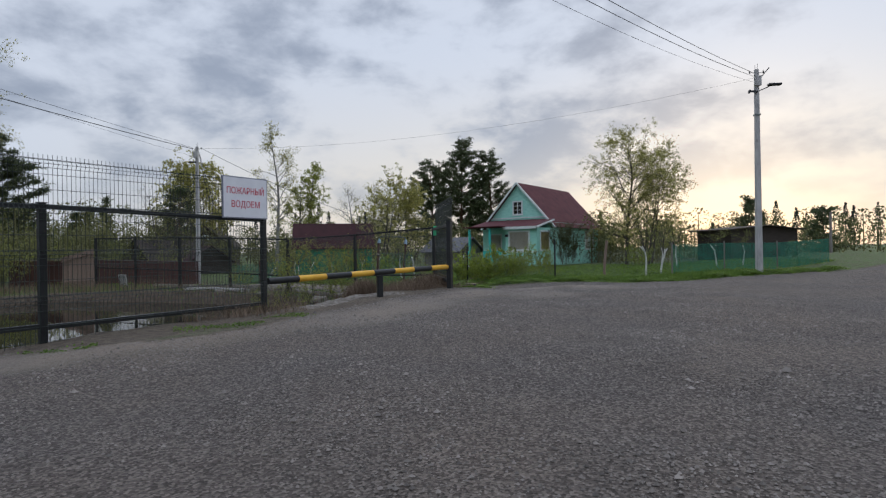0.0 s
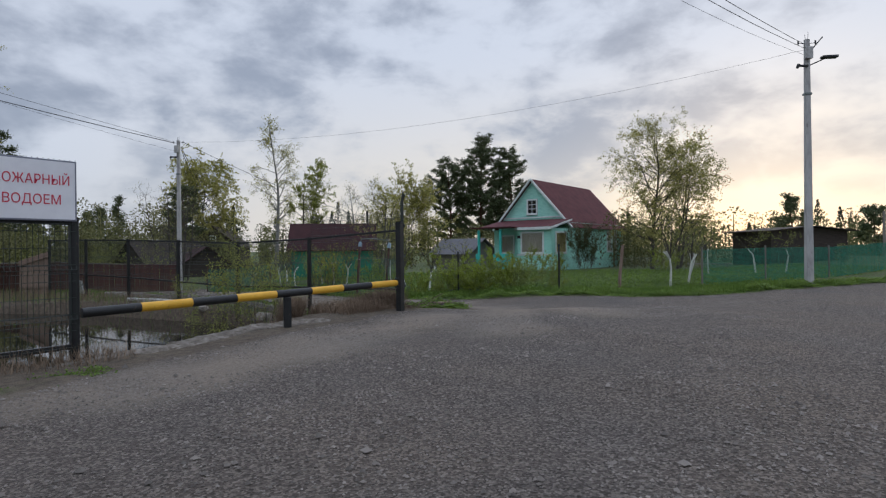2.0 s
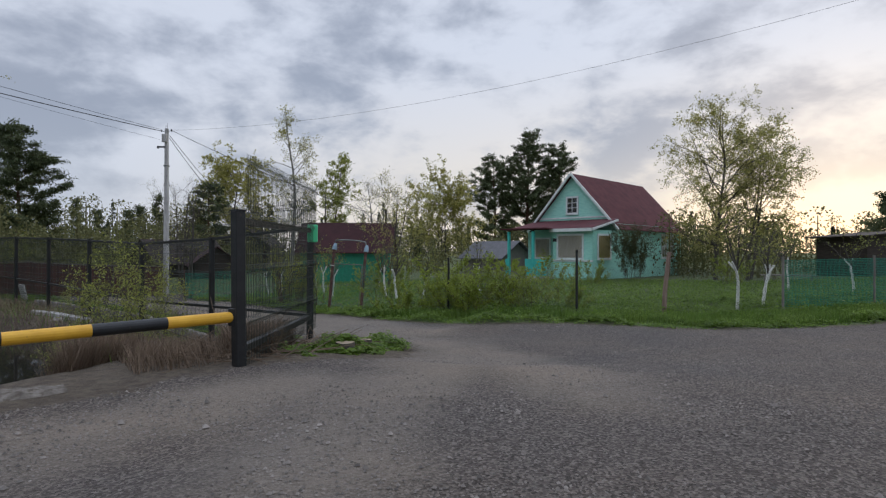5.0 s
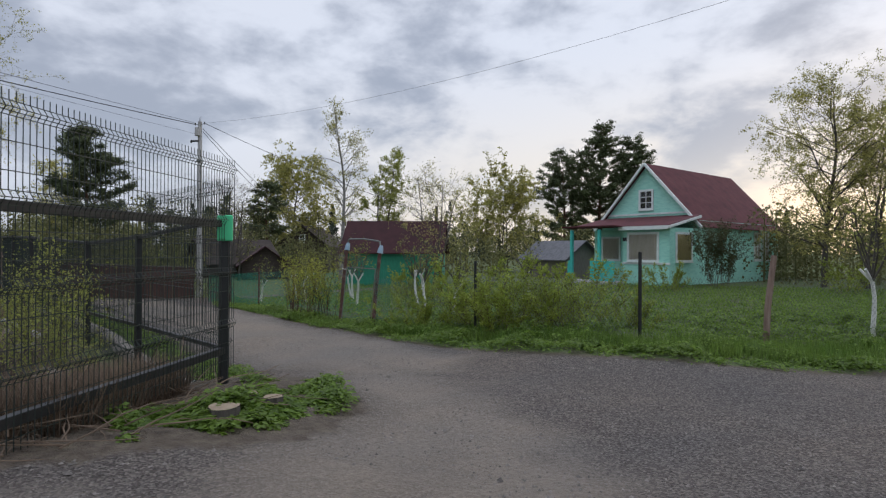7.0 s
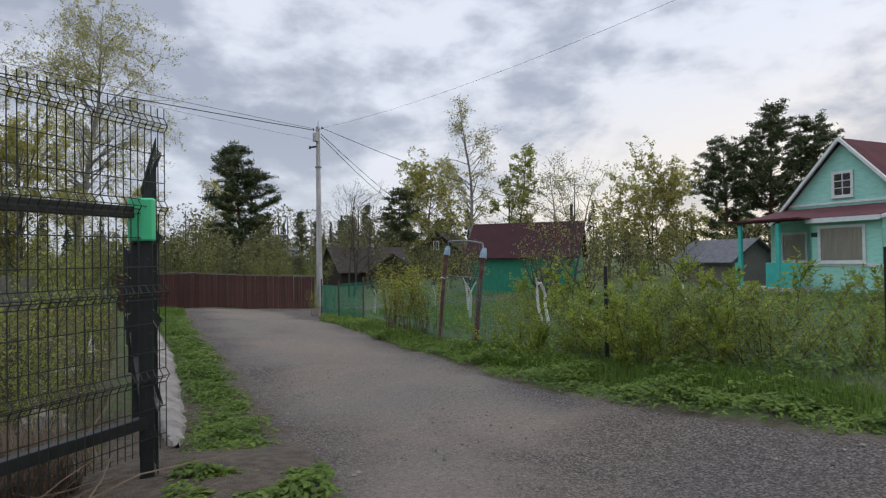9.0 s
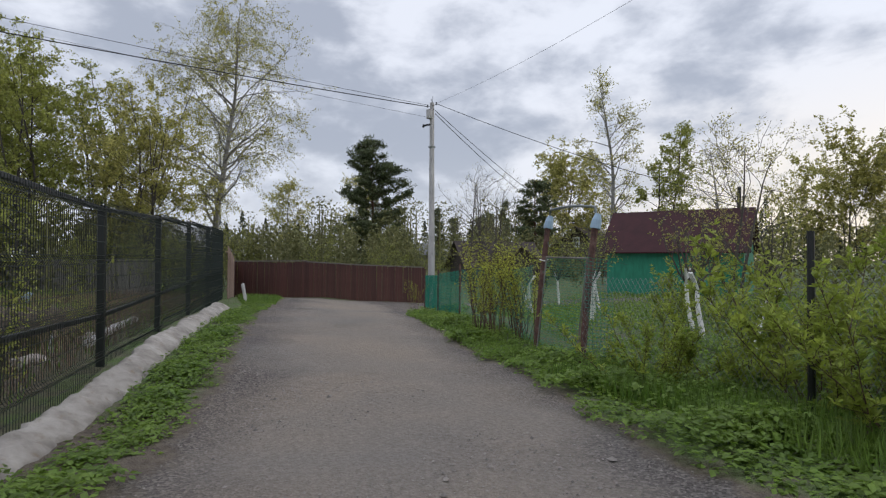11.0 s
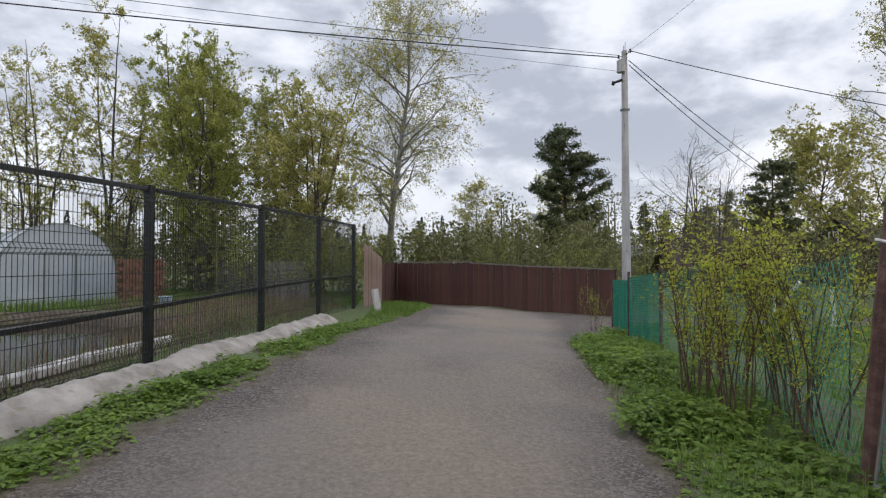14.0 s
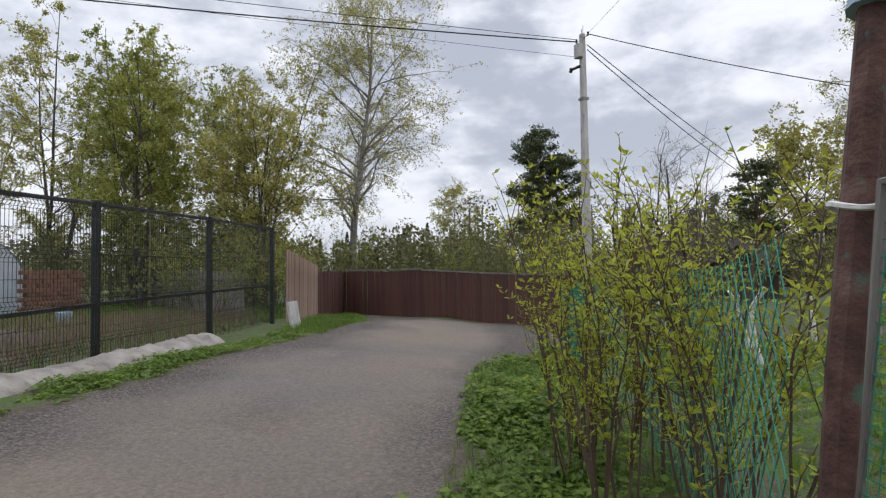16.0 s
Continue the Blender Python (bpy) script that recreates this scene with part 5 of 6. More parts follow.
for i, (x, y, h, sp, lm, ln) in enumerate([(-35.8, 21.9, 14.6, 3.0, M_leaf_fresh, 7500), (-31.0, 22.4, 13.0, 2.4, M_leaf_fresh, 6500), (-40, 17, 16.5, 3.2, M_leaf_olive, 7000), (-29.4, 27.4, 11.0, 2.4, M_leaf_olive, 4200), (-33, 27.5, 12.0, 2.6, M_leaf_olive, 4200), (-38, 27, 14.0, 2.8, M_leaf_fresh, 6000), (-44, 22, 16, 3.2, M_leaf_olive, 6000), (-46, 12, 17.0, 3.4, M_leaf_olive, 5500)]):
    tree("alder_tree", "leafing alder in the grove behind the pond" if i % 2 else "fresh green leafing tree in the grove behind the pond", x, y, bark=M_bark, leaf=lm, leaf_s=0.135, group="grove behind the pond", seed=40 + i, h=h, crown0=0.10, spread=sp * 1.25, limbs=48, droop=0.05, leaf_n=int(ln * 3.4), trunks=3 + i % 2, twigs=3)
for i, (x, y, h) in enumerate([(-20.5, 41.5, 6.2), (-24.5, 46.5, 7.0), (-28, 51, 7.6)]):
    tree("apple_tree", "bare twisted apple tree behind the garden", x, y, bark=M_bark, leaf=M_leaf_olive, leaf_s=0.06, group="bare fruit trees", seed=60 + i, h=h, crown0=0.22, spread=2.4, limbs=20, droop=0.0, leaf_n=500, trunks=2, shape="round", jitter=0.24, twigs=4)

# bushes of the garden side
B = dict(stems=15, spread=1.9, twig=11, leaf_s=0.090, count=5, bare=0.12, thick=0.010, lean=0.22)
place_shrubs([(-1.85, 26.2, 0, 0.58), (0.2, 26.5, 40, 0.92), (1.3, 26.0, 80, 0.86), (-0.1, 26.6, 130, 0.80), (2.1, 25.7, 200, 0.74), (0.8, 25.7, 260, 0.78), (-4.4, 33.5, 70, 0.9), (11.5, 41.2, 60, 0.8), (-6.0, 36.0, 300, 0.8), (4.4, 40, 10, 0.8), (1.9, 26.9, 150, 0.9), (-1.0, 27.3, 20, 0.8), (3.2, 26.3, 310, 0.55)],
             "bush", "leafy green garden bush behind the wire fence", "bush", "garden bushes",
             [dict(seed=101, h=1.9, **B), dict(seed=102, h=2.1, **B), dict(seed=103, h=1.8, **B)], M_stem, M_leaf_dark)
Y = dict(stems=10, spread=0.75, twig=11, leaf_s=0.050, count=4, bare=0.24, thick=0.014, lean=0.09)
place_shrubs([(-5.75, 27.75, 0, 0.77), (-6.5, 28.1, 60, 0.74), (-5.2, 27.95, 200, 0.80), (-6.1, 28.5, 300, 0.74), (-7.0, 29.0, 20, 0.68), (-5.6, 28.3, 100, 0.78), (-6.8, 28.3, 170, 0.62), (-13.6, 32.0, 30, 0.42)],
             "shrub", "tall yellow-green budding shrub leaning on the net fence", "shrub", "shrubs along the net fence",
             [dict(seed=111, h=2.55, **Y), dict(seed=112, h=2.8, **Y), dict(seed=113, h=2.4, **Y)], M_stem, M_leaf_yel)
W = dict(stems=15, spread=1.3, leaf_n=2400, leaf_s=0.06, twig=9)
place_shrubs([(-7.2, 20.2, 33, 0.7), (-4.8, 19.4, 80, 0.85), (-5.6, 19.0, 190, 0.8), (-6.0, 19.9, 0, 1.0), (-8.6, 21.4, 50, 0.4), (-4.2, 19.3, 110, 0.5), (-23.5, 25.5, 30, 1.3), (-27, 24.6, 70, 1.5), (-22.5, 27.0, 100, 1.3), (-26, 28.4, 140, 1.5), (-29, 30.5, 180, 1.5), (-31.5, 33, 220, 1.6), (-28.4, 36.5, 250, 1.4), (-24.5, 38.5, 20, 1.3), (-21.5, 39.2, 120, 1.1)],
             "bush", "thin leafing willow bush on the pond side", "bush", "bushes round the pond",
             [dict(seed=121, h=2.6, **W), dict(seed=122, h=2.3, **W)], M_bark, M_leaf_fresh)
DB = dict(stems=30, spread=1.3, leaf_n=10000, leaf_s=0.09)
place_shrubs([(7.0, 44.3, 0, 1.0)], "juniper_bush", "dense dark green bush at the cottage corner", "bush", "", [dict(seed=131, h=3.6, **DB)], M_stem, M_juniper)


def young_tree(seed, x, y, h, rz=0):
    """A young fruit tree with a limewashed stem."""
    rng = np.random.default_rng(seed)
    t = thing("fruit_tree", on(x, y, rz), "young fruit tree with a limewashed trunk", "tree", "limewashed fruit trees")
    fork = h * 0.42
    trunk, d = wander(rng, (0, 0, -0.1), (rng.normal() * 0.12, rng.normal() * 0.12, 1), fork, 0.05, 0.036, 4, 0.06)
    part("limewashed_trunk", tubes([trunk] + [wander(rng, trunk[-1][0], side_dir(rng, d, 0.5), 0.35, 0.033, 0.026, 2, 0.05)[0] for _ in range(2)], 8), M_lime, t, "white limewashed trunk")
    lines, spots = [], []
    for k in range(6):
        br, bd = wander(rng, trunk[-1][0], side_dir(rng, (0, 0, 1), rng.uniform(0.2, 0.8)), h * rng.uniform(0.4, 0.6), 0.024, 0.006, 5, 0.12, 0.05)
        lines.append(br)
        for j in range(7):
            q, r, d2 = sample(br, rng.uniform(0.2, 1))
            tw, _ = wander(rng, q, side_dir(rng, d2, 0.8), rng.uniform(0.25, 0.6), 0.007, 0.003, 3, 0.15)
            lines.append(tw)
            spots += [p for p, _r in tw]
    part("limb_frame", tubes(lines, 4, False), M_bark, t)
    sp = np.array([tuple(p) for p in spots])
    part("leaves", leaves(rng, sp[rng.integers(0, len(sp), 260)] + rng.normal(size=(260, 3)) * 0.05, 0.06), M_leaf_fresh, t)


for i, (x, y, h) in enumerate([(8.1, 27.6, 3.0), (9.0, 28.4, 2.6), (-1.7, 28.9, 2.2), (-3.0, 30.2, 2.4), (-3.9, 31.8, 2.5), (-6.2, 31.5, 2.4), (-7.4, 33.4, 2.6), (-9.4, 33.2, 2.4), (-8.8, 35.8, 2.6), (-10.8, 34.6, 2.4), (-11.5, 37.2, 2.5), (-12.3, 34.0, 2.0), (-6.6, 38.8, 2.6), (12.4, 36, 2.8), (10.6, 33.5, 2.4), (14.0, 34.2, 2.8), (-0.5, 34.5, 2.4), (16.5, 36.5, 2.4)]):
    young_tree(200 + i, x, y, h, i * 47)


# low growth: weeds along the verges, grass in the garden, dry grass on the banks
def scatter(name, label, category, material, n, seed, where, size, hmax, flat=0.5, aspect=1.6):
    """where: (polyline, half-width) strips or (polygon, None) areas."""
    rng = np.random.default_rng(seed)
    total = []
    share = n // len(where)
    for line, half in where:
        if half:
            seg = [(Vector((*a, 0)), Vector((*c, 0))) for a, c in zip(line[:-1], line[1:])]
            wts = np.array([(c - a).length for a, c in seg])
            pick = rng.choice(len(seg), share, p=wts / wts.sum())
            ts = rng.uniform(0, 1, share)
            A = np.array([seg[i][0].to_tuple()[:2] for i in pick])
            C = np.array([seg[i][1].to_tuple()[:2] for i in pick])
            D = C - A
            D /= np.linalg.norm(D, axis=1)[:, None]
            N = np.stack([-D[:, 1], D[:, 0]], 1)
            o = rng.normal(size=share) * half * 0.5
            total.append(A + (C - A) * ts[:, None] + N * o[:, None])
        else:
            P = np.array(line)
            cand = rng.uniform(P.min(0), P.max(0), (share * 3, 2))
            ok = poly_dist(cand[:, 0], cand[:, 1], line) > 0
            total.append(cand[ok][:share])
    XY = np.vstack(total)
    XY = XY[poly_dist(XY[:, 0], XY[:, 1], ROAD) < 0.22]
    lump = np.array([noise.noise(Vector((x * 1.6, y * 1.6, seed))) for x, y in XY])
    XY = XY[lump > -0.42]
    lump = lump[lump > -0.42]
    hh = hmax * np.clip(0.35 + lump, 0.15, 1.0)
    Z = lay(XY[:, 0], XY[:, 1]) + hh * np.sqrt(rng.uniform(0.02, 1, len(XY)))
    C = np.column_stack([XY, Z])
    tagged(part(name, leaves(rng, C, size, flat, aspect), material), label, category, kind="stuff")


def leafy_weeds(name, label, n, seed, line, half, size, hmax, reach=0.25, per=9, cover=-0.3):
    """Low broad-leaved plants along a strip: each a dome of leaflets that lie nearly level over bare stems."""
    rng = np.random.default_rng(seed)
    A, C = np.array(line[:-1], float), np.array(line[1:], float)
    wts = np.linalg.norm(C - A, axis=1)
    k = rng.choice(len(A), n, p=wts / wts.sum())
    D = (C - A) / wts[:, None]
    o = np.clip(rng.normal(size=n) * 0.5, -1.1, 1.1) * half
    XY = A[k] + (C - A)[k] * rng.uniform(0, 1, n)[:, None] + np.stack([-D[k, 1], D[k, 0]], 1) * o[:, None]
    lump = np.array([noise.noise(Vector((x * 1.1, y * 1.1, seed))) + 0.4 * noise.noise(Vector((x * 3.3, y * 3.3, seed))) for x, y in XY])
    keep = (poly_dist(XY[:, 0], XY[:, 1], ROAD) < reach + 0.25 * lump) & (lump > cover)
    XY, lump = XY[keep], lump[keep]
    m = len(XY)
    hh = hmax * np.clip(0.45 + lump, 0.18, 1.0) * rng.uniform(0.55, 1.15, m)
    z = lay(XY[:, 0], XY[:, 1])
    P = np.repeat(np.arange(m), per)
    a = rng.uniform(0, 6.283, len(P))
    rr = np.sqrt(rng.uniform(0.02, 1, len(P))) * 0.10
    cz = (z + hh)[P] - rr * 0.55 - rng.uniform(0, 0.35, len(P)) * hh[P]
    c = np.column_stack([XY[P, 0] + np.cos(a) * rr, XY[P, 1] + np.sin(a) * rr, cz])
    d = np.column_stack([np.cos(a), np.sin(a), rng.normal(size=len(P)) * 0.25 - 0.15])
    d /= np.linalg.norm(d, axis=1)[:, None]
    w = np.column_stack([-np.sin(a), np.cos(a), rng.normal(size=len(P)) * 0.3])
    w /= np.linalg.norm(w, axis=1)[:, None]
    s_ = size * rng.uniform(0.6, 1.3, len(P))[:, None]
    up_ = np.array([0, 0, 1.0])
    V = np.stack([c - d * s_ * 0.5, c + w * s_ * 0.33 + up_ * s_ * 0.08, c + d * s_ * 0.5, c - w * s_ * 0.33 + up_ * s_ * 0.08], 1).reshape(-1, 3)
    tagged(part(name, (V.tolist(), np.arange(len(V)).reshape(-1, 4).tolist()), M_weed), label, "weeds", kind="stuff")


def blades(name, label, category, material, n, seed, where, h, width=0.006, lean=0.35):
    rng = np.random.default_rng(seed)
    pts = []
    for poly in where:
        P = np.array(poly)
        cand = rng.uniform(P.min(0), P.max(0), (n * 3 // len(where), 2))
        ok = poly_dist(cand[:, 0], cand[:, 1], poly) > 0
        pts.append(cand[ok][: n // len(where)])
    XY = np.vstack(pts)
    m = len(XY)
    z = lay(XY[:, 0], XY[:, 1])
    hh = h * rng.uniform(0.45, 1.2, m)
    a = rng.uniform(0, 6.283, m)
    tip = np.column_stack([XY[:, 0] + np.cos(a) * hh * lean, XY[:, 1] + np.sin(a) * hh * lean, z + hh])
    s = np.column_stack([-np.sin(a), np.cos(a), np.zeros(m)]) * width
    b0 = np.column_stack([XY, z - 0.02])
    V = np.stack([b0 - s, b0 + s, tip], 1).reshape(-1, 3)
    tagged(part(name, (V.tolist(), np.arange(3 * m).reshape(-1, 3).tolist()), material), label, category, kind="stuff")


VERGE_R = [(-14.3, 34.0), (-10.1, 29.6), (-7.0, 27.9), (-4.9, 26.85), (-2.9, 26.15), (-1.5, 25.45), (-.3, 24.8), (2.5, 23.7), (4.8, 23.4), (6.8, 23.8), (11.4, 25.8), (18, 30.1)]
VERGE_L = [(-1.5, 19.75), (-2.6, 20.5), (-3.6, 21.15), (-5.0, 21.85), (-7.4, 23.05), (-11.4, 25.1), (-15.6, 27.3), (-18.8, 29.3), (-25, 30.4)]
leafy_weeds("weeds", "low green goutweed and nettles along the lane's edge", 14000, 71, VERGE_R, 0.78, 0.062, 0.25, 0.05, 8, -0.75)
leafy_weeds("weeds", "low green weeds beside the concrete kerb", 5000, 72, VERGE_L, 0.36, 0.058, 0.17, 0.05, 8, -0.22)
leafy_weeds("weeds", "clump of green weeds at the corner post", 2300, 73, [(-0.35, 16.75), (-0.1, 17.15), (0.40, 18.1), (0.1, 18.8), (-0.6, 19.3)], 0.42, 0.066, 0.24, 0.9, 10, -0.4)
scatter("weeds", "sparse weeds at the foot of the pond fence", "weeds", M_grass, 1300, 74, [([(-4.0, 8.6), (-2.9, 9.2)], 0.25), ([(-5.2, 7.0), (-4.4, 7.6)], 0.2), ([(-2.9, 9.6), (-2.6, 10.2)], 0.3)], 0.035, 0.05)
GARDEN = [(-13, 34), (-5, 28.6), (-2.5, 27), (3.5, 24.6), (6, 25.9), (12, 28.8), (22, 36), (20, 44), (2, 46), (-14, 45)]
leafy_weeds("weeds", "rank low weeds and nettles behind the wire fence", 5000, 83, [(-3.0, 28.6), (3.5, 26.6), (8, 28.8), (14, 33)], 3.2, 0.085, 0.34, -0.6, 9, -0.25)
scatter("ground_cover", "low green weeds covering the garden", "weeds", M_weed, 60000, 75, [(GARDEN, None)], 0.085, 0.22, 0.7)
blades("grass", "green grass in the garden", "grass", M_grass, 36000, 76, [GARDEN, [(-3, 25.8), (3.5, 23.3), (7, 23.4), (12, 25.6), (12, 28), (6, 25.5), (3.5, 24.4), (-2.5, 26.9)]], 0.22, 0.010)
blades("grass", "green grass along the lane", "grass", M_grass, 14000, 77, [[(-14.8, 34), (-10.2, 29.0), (-7, 27.4), (-5, 26.4), (-3, 26), (-4.9, 28), (-9.6, 30.4), (-14, 33)], [(-15.6, 27.9), (-19, 29.7), (-25, 30.5), (-21, 28.8), (-18, 27.6), (-16, 27)]], 0.16, 0.006)
BANK = [(-2.6, 16.0), (-1.3, 18.5), (-6.4, 21.0), (-14, 24.8), (-19, 27), (-26, 26), (-21, 20), (-17, 22.7), (-13, 22.5), (-10, 21.4), (-6.8, 20.0), (-4.0, 18.0), (-2.8, 15.5)]
blades("dry_grass", "dry brown reeds and grass on the pond bank", "grass", M_dry, 24000, 78, [BANK, BANK, [(-2.9, 15.2), (-2.3, 15.2), (-3.2, 17.6), (-3.9, 17.9)], [(-1.0, 16.2), (-0.5, 16.4), (-1.2, 18.4), (-2.4, 18.4)]], 0.42, 0.005, 0.5)
blades("dead_reeds", "dead brown reeds between the barrier and the gatepost", "reeds", M_dry, 3500, 84, [[(-1.3, 15.0), (-0.8, 15.4), (-0.7, 16.4), (-1.4, 18.2), (-3.2, 18.2), (-2.4, 16.0)]], 0.28, 0.005, 0.6)
blades("bank_grass", "fresh green grass sprouting on the pond bank", "grass", M_grass, 5000, 82, [BANK], 0.24, 0.007, 0.5)
blades("far_grass", "yellow-green grass beyond the pond", "grass", M_grass, 16000, 79, [[(-21, 20), (-26, 26), (-19, 27), (-30, 30), (-36, 22), (-30, 12), (-21, 12)]], 0.35, 0.016)
blades("dry_grass", "tuft of dry grass by the sign post", "grass", M_dry, 900, 80, [[(-4.4, 9.3), (-3.2, 10.0), (-2.7, 10.9), (-3.6, 11.4)]], 0.22, 0.004, 0.7)


# litter of the corner: cut logs, dry twigs, broken concrete
def cut_log(x, y, r, h, rz):
    t = thing("cut_log", on(x, y, rz), "sawn log round lying in the weeds", "log", "sawn log rounds")
    rng = np.random.default_rng(int(r * 1000))
    ring = [(r * (1 + 0.08 * rng.normal()) * math.cos(a), r * (1 + 0.08 * rng.normal()) * math.sin(a)) for a in np.linspace(0, 6.283, 17)[:-1]]
    V = [(a, c, -0.05) for a, c in ring] + [(a, c, h) for a, c in ring]
    part("bark", (V, [(i, (i + 1) % 16, 16 + (i + 1) % 16, 16 + i) for i in range(16)]), M_bark, t)
    part("cut_face", ([(a * 0.97, c * 0.97, h + 0.002) for a, c in ring], [tuple(range(16))]), M_stumpcut, t)


cut_log(0.14, 17.40, 0.14, 0.14, 0)
cut_log(0.02, 17.80, 0.13, 0.17, 30)
cut_log(0.24, 17.95, 0.09, 0.14, 60)
rng0 = np.random.default_rng(5)
tw = []
for i in range(120):
    p = Vector((rng0.uniform(-1.6, 0.0), rng0.uniform(15.6, 18.2), 0))
    p.z = gz(p.x, p.y) + 0.03
    a = rng0.uniform(0, 6.28)
    tw.append(wander(rng0, p, (math.cos(a), math.sin(a), 0.1), rng0.uniform(0.4, 1.3), 0.008, 0.003, 5, 0.12)[0])
tagged(part("dry_twigs", tubes(tw, 4, False), M_dry), "scattered dry twigs at the foot of the mesh", "twigs", kind="stuff")


def rubble(name, label, x, y, s, seed, material):
    rng = np.random.default_rng(seed)
    b = bmesh.new()
    bmesh.ops.create_icosphere(b, subdivisions=2, radius=0.5)
    for v in b.verts:
        v.co += v.co.normalized() * 0.22 * noise.noise(v.co * 2.3 + Vector((seed, 0, 0)))
        v.co = Vector((v.co.x * s[0], v.co.y * s[1], v.co.z * s[2]))
    tagged(part(name, b, material, m=on(x, y, seed * 37)), label, "rubble", "broken concrete")


for i, (x, y, s) in enumerate([(-7.6, 20.9, (0.45, 0.35, 0.2)), (-9.6, 21.9, (0.4, 0.35, 0.16)), (-5.0, 19.6, (0.7, 0.5, 0.4)), (-3.0, 18.6, (0.8, 0.4, 0.3)), (-4.0, 18.4, (0.6, 0.5, 0.35)), (-9.0, 23.2, (0.5, 0.4, 0.2)), (-11.2, 24.3, (0.4, 0.3, 0.18))]):
    rubble("concrete_block", "broken grey concrete lump on the pond bank", x, y, s, 3 + i, M_curb)
beam = thing("timber_beam", Matrix(), "pale weathered beam lying on the pond bank behind the fence", "beam")
part("timber", tubes([[((-11.6, 22.98, gz(-11.6, 22.98) + 0.06), 0.075), ((-9.9, 22.25, gz(-9.9, 22.25) + 0.07), 0.08), ((-8.4, 21.65, gz(-8.4, 21.65) + 0.07), 0.078)]], 6), M_conc, beam)
tagged(part("wooden_pole", tubes([[((34, 57, -0.5), 0.14), ((34, 57, 4.4), 0.10)]], 8), M_greywood), "short dark wooden pole by the far road", "pole")
conifer("spruce_tree", "dark spruce beside the far road", 31, 66, 6.5, 1.8, 27, 7000, 0.02, nsize=0.3)
conifer("spruce_tree", "small dark spruce beside the far road", 37.5, 64, 5.2, 1.5, 28, 5000, 0.02, nsize=0.3)
conifer("pine_tree", "dark pine far beyond the pond", -33, 62, 9.5, 2.6, 29, 9000, 0.1, nsize=0.35)
for i, (x, y, h) in enumerate([(-62.9, 75.4, 9.6), (-61.0, 77.2, 8.4), (-58.7, 79.1, 8.4), (-56.9, 80.6, 9.2), (-55.4, 81.8, 10.6)]):
    conifer("spruce_tree", "dark pointed spruce on the skyline beyond the pond", x, y, h, 1.1, 300 + i, 5000, 0.02, gap=1.3, nsize=0.34, taper=True)
bench = thing("bench", on(13.5, 43.2, -20), "low weathered bench in the garden", "bench")
part("seat", box((0, -0.2, 0.42), (2.6, 0.2, 0.48), 0.01), M_greywood, bench)
for x in (0.2, 2.3):
    part("leg", box((x, -0.15, -0.1), (x + 0.1, 0.15, 0.42)), M_greywood, bench)

# loose stones on the gravel
rngs = np.random.default_rng(9)
cand = np.vstack([rngs.uniform((-7, 0.5), (9, 24), (70000, 2)), rngs.uniform((-4, 1.5), (6, 15), (60000, 2))])
keep = poly_dist(cand[:, 0], cand[:, 1], ROAD) > 0.05
cand = cand[keep]
lump = np.array([noise.noise(Vector((x * 0.7, y * 0.7, 2.0))) for x, y in cand])
cand = cand[lump + rngs.normal(size=len(cand)) * 0.12 > -0.12]
n = len(cand)
r = 0.0078 * np.exp(rngs.normal(size=n) * 0.42)
oct_ = np.array([(1, 0, 0), (0, 1, 0), (-1, 0, 0), (0, -1, 0), (0, 0, 0.8), (0, 0, -0.6)])
zz = lay(cand[:, 0], cand[:, 1])
ang = rngs.uniform(0, 6.283, n)
ca, sa = np.cos(ang)[:, None], np.sin(ang)[:, None]
st = oct_[None] * rngs.uniform(0.65, 1.35, (n, 6, 1)) * r[:, None, None]
VX = st[:, :, 0] * ca - st[:, :, 1] * sa + cand[:, 0, None]
VY = st[:, :, 0] * sa + st[:, :, 1] * ca + cand[:, 1, None]
VZ = st[:, :, 2] + zz[:, None] + r[:, None] * 0.35
V = np.stack([VX, VY, VZ], -1).reshape(-1, 3)
tri = np.array([(0, 1, 4), (1, 2, 4), (2, 3, 4), (3, 0, 4)])  # the undersides lie in the ground
F = (tri[None] + (np.arange(n) * 6)[:, None, None]).reshape(-1, 3)
tagged(part("gravel_stones", (V.tolist(), F.tolist()), M_stone), "loose grey stones scattered over the gravel road", "gravel", kind="stuff")


# ---- far woods ----
def woods(name, label, material, spots, seed, size, conic, dense=1.0):
    rng = np.random.default_rng(seed)
    C, lines = [], []
    for x, y, h in spots:
        z0 = -0.8
        k = int((120 + h * 22) * dense)
        f = rng.uniform(0.08, 1, k) ** 0.8
        rad = h * (0.22 * (1.04 - f) if conic else 0.26 * np.sqrt(np.clip(1 - (1.7 * f - 0.75) ** 2, 0.03, 1)))
        a = rng.uniform(0, 6.283, k)
        rr = rad * np.sqrt(rng.uniform(0.05, 1, k))
        C.append(np.column_stack([x + np.cos(a) * rr, y + np.sin(a) * rr, z0 + f * h]))
        lines.append([((x, y, z0 - 1), 0.02 * h), ((x, y, z0 + h * 0.9), 0.03)])
    c = np.vstack(C)
    tagged(part(name, join(leaves(rng, c, size, 0.1, 1.5), tubes(lines, 4, False)), material), label, "woods", kind="stuff")


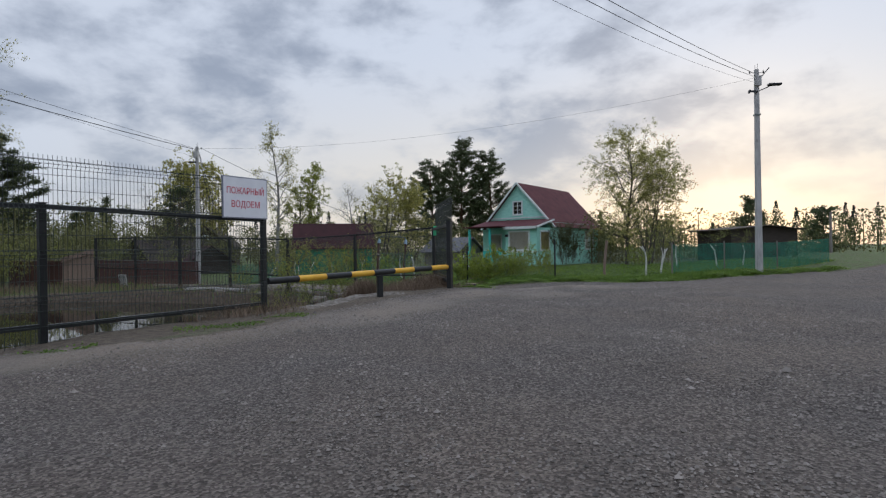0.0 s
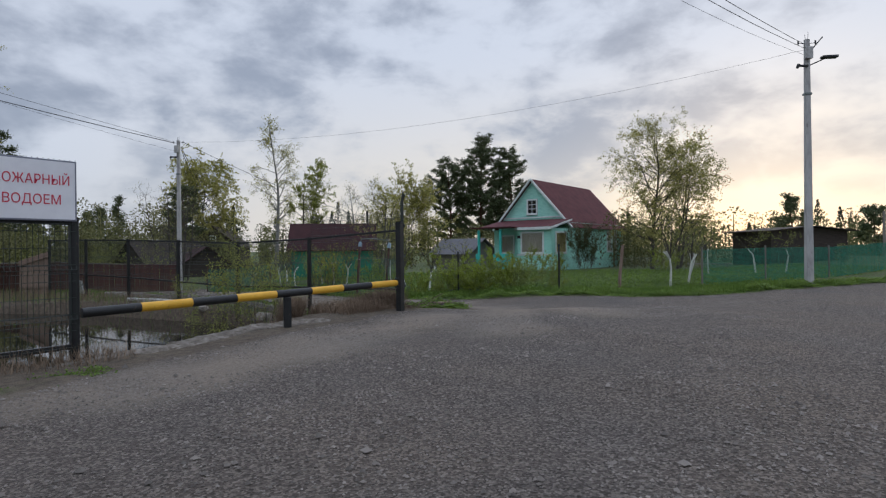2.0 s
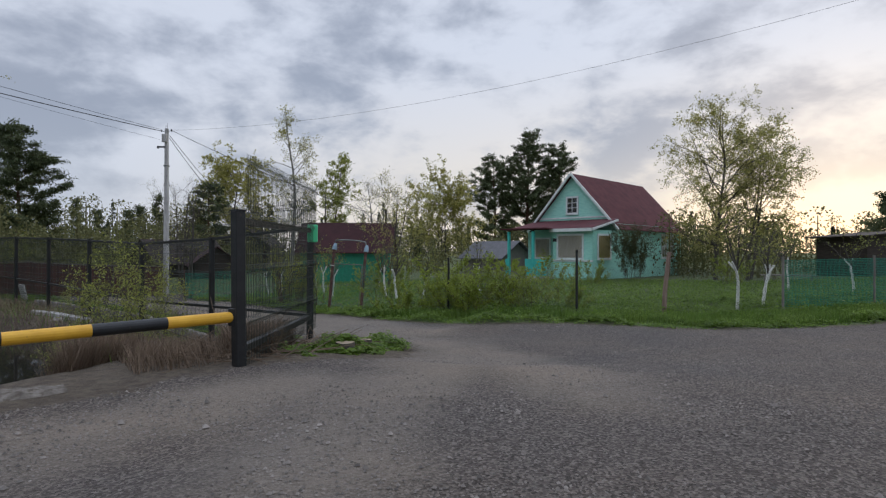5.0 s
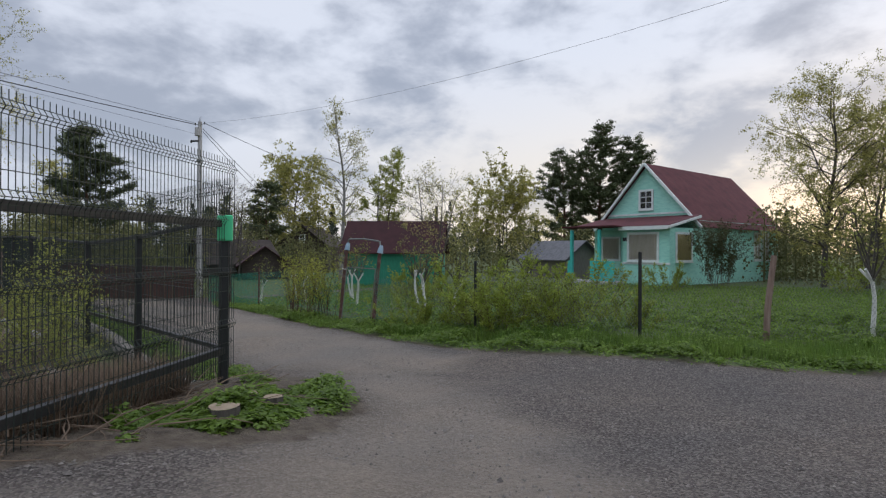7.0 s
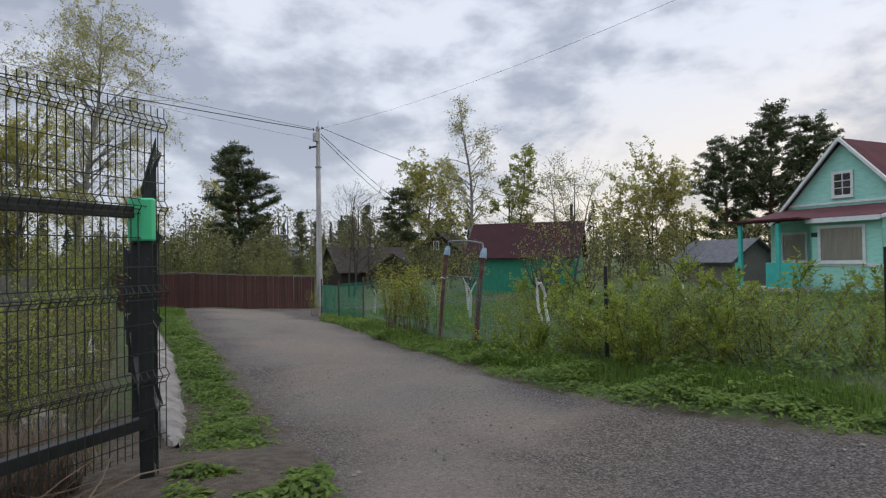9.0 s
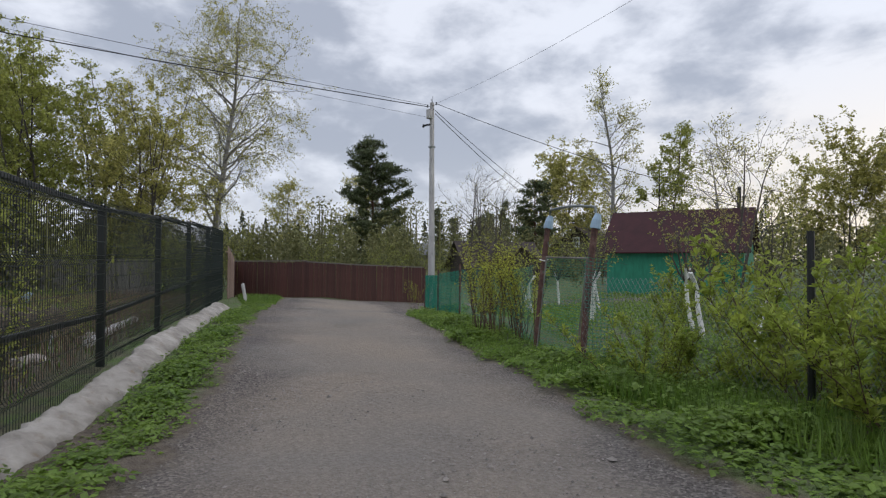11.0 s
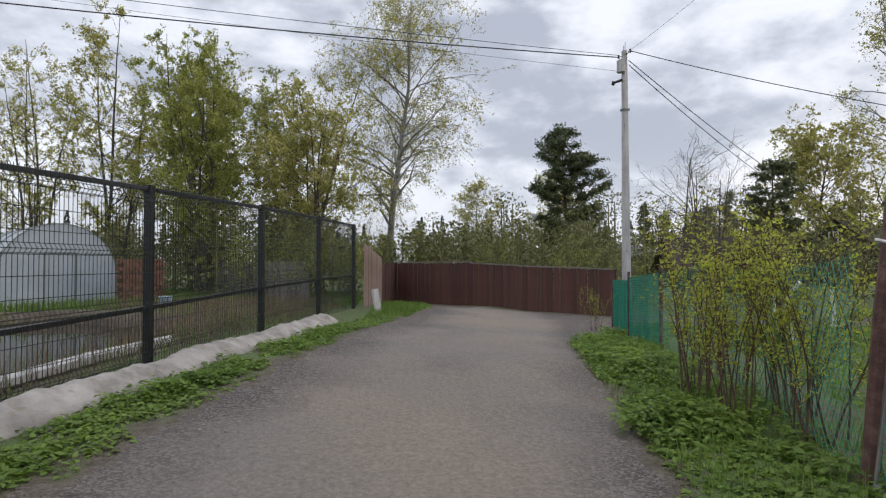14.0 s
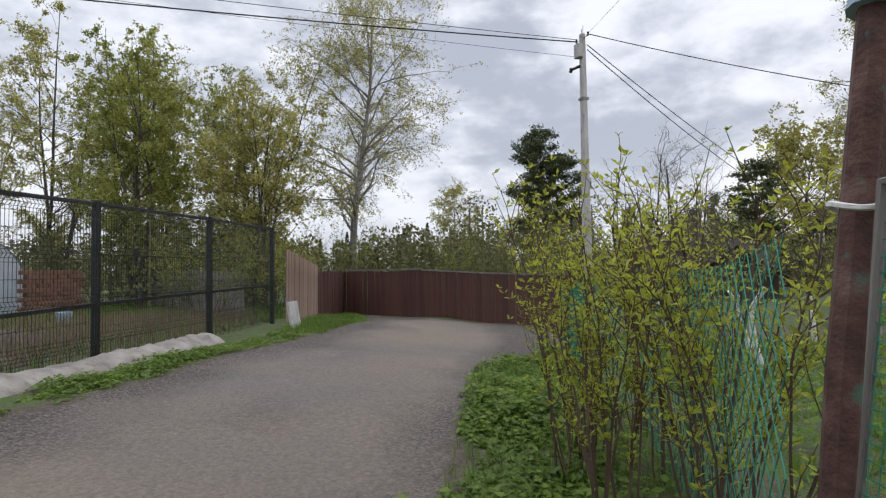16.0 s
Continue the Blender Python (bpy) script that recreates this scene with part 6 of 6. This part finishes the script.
rw = np.random.default_rng(31)
soft, dark = [], []
for i in range(360):
    a = radians(rw.uniform(-125, 62))
    d = rw.uniform(72, 150)
    x, y = math.sin(a) * d, 20 + math.cos(a) * d
    if (-14 < x < 10 and 70 < y < 104) or poly_dist(np.array([x]), np.array([y]), ROAD)[0] > -4:
        continue
    (dark if rw.uniform() < 0.30 else soft).append((x, y, rw.uniform(4.5, 8.5) * (d / 100) * (1.25 if rw.uniform() < 0.15 else 0.9)))
for i in range(60):
    a = radians(rw.uniform(128, 236))
    d = rw.uniform(35, 80)
    soft.append((math.sin(a) * d, 10 + math.cos(a) * d, rw.uniform(5, 9)))
woods("far_woods", "distant leafing woods behind the gardens", M_farleaf, soft, 32, 0.44, False, 0.9)
woods("far_conifers", "distant dark conifers", M_fardark, [(x, y, h * 1.25) for x, y, h in dark], 33, 0.45, True)
bushes = [(-30 + rw.normal() * 6, 42 + rw.normal() * 6, rw.uniform(2.4, 4.2)) for i in range(26)] + [(-40 + rw.normal() * 8, 66 + rw.normal() * 5, rw.uniform(2.5, 4.5)) for i in range(26)] + [(-16 + rw.normal() * 8, 60 + rw.normal() * 5, rw.uniform(2.2, 4.0)) for i in range(26)] + [(22 + rw.normal() * 9, 60 + rw.normal() * 4, rw.uniform(2.4, 4.6)) for i in range(40)] + [(17 + rw.normal() * 4, 55 + rw.normal() * 2.5, rw.uniform(3.4, 5.6)) for i in range(34)] + [(-45 + rw.uniform(0, 62), 60 + rw.normal() * 4, rw.uniform(3.0, 5.2)) for i in range(70)] + [(-52 + rw.uniform(0, 26), 44 + rw.normal() * 5, rw.uniform(2.6, 4.6)) for i in range(46)] + [(-62 + rw.uniform(0, 34), 38 + rw.uniform(0, 34) , rw.uniform(4.6, 7.4)) for i in range(70)] + [(-29 + rw.normal() * 2.5, 33 + rw.normal() * 1.6, rw.uniform(2.8, 4.2)) for i in range(14)] + [(-52 + rw.normal() * 6, 22 + rw.normal() * 8, rw.uniform(3, 6)) for i in range(40)] + [(-30 + rw.normal() * 6, 8 + rw.normal() * 5, rw.uniform(2, 4)) for i in range(16)] + [(-29 - 9 * t_ + rw.normal() * 1.2, 24 + 5 * t_ + rw.normal() * 1.6, rw.uniform(2.6, 4.8)) for t_ in np.linspace(0, 1, 34)] + [(-36 + rw.normal() * 3, 18 + rw.normal() * 4, rw.uniform(2.4, 4.4)) for i in range(30)]
woods("thicket", "thicket of leafing bushes behind fences and cabins", M_farleaf, [b for b in bushes if not (-26 < b[0] < -14 and b[1] < 37)], 34, 0.20, False, 1.0)
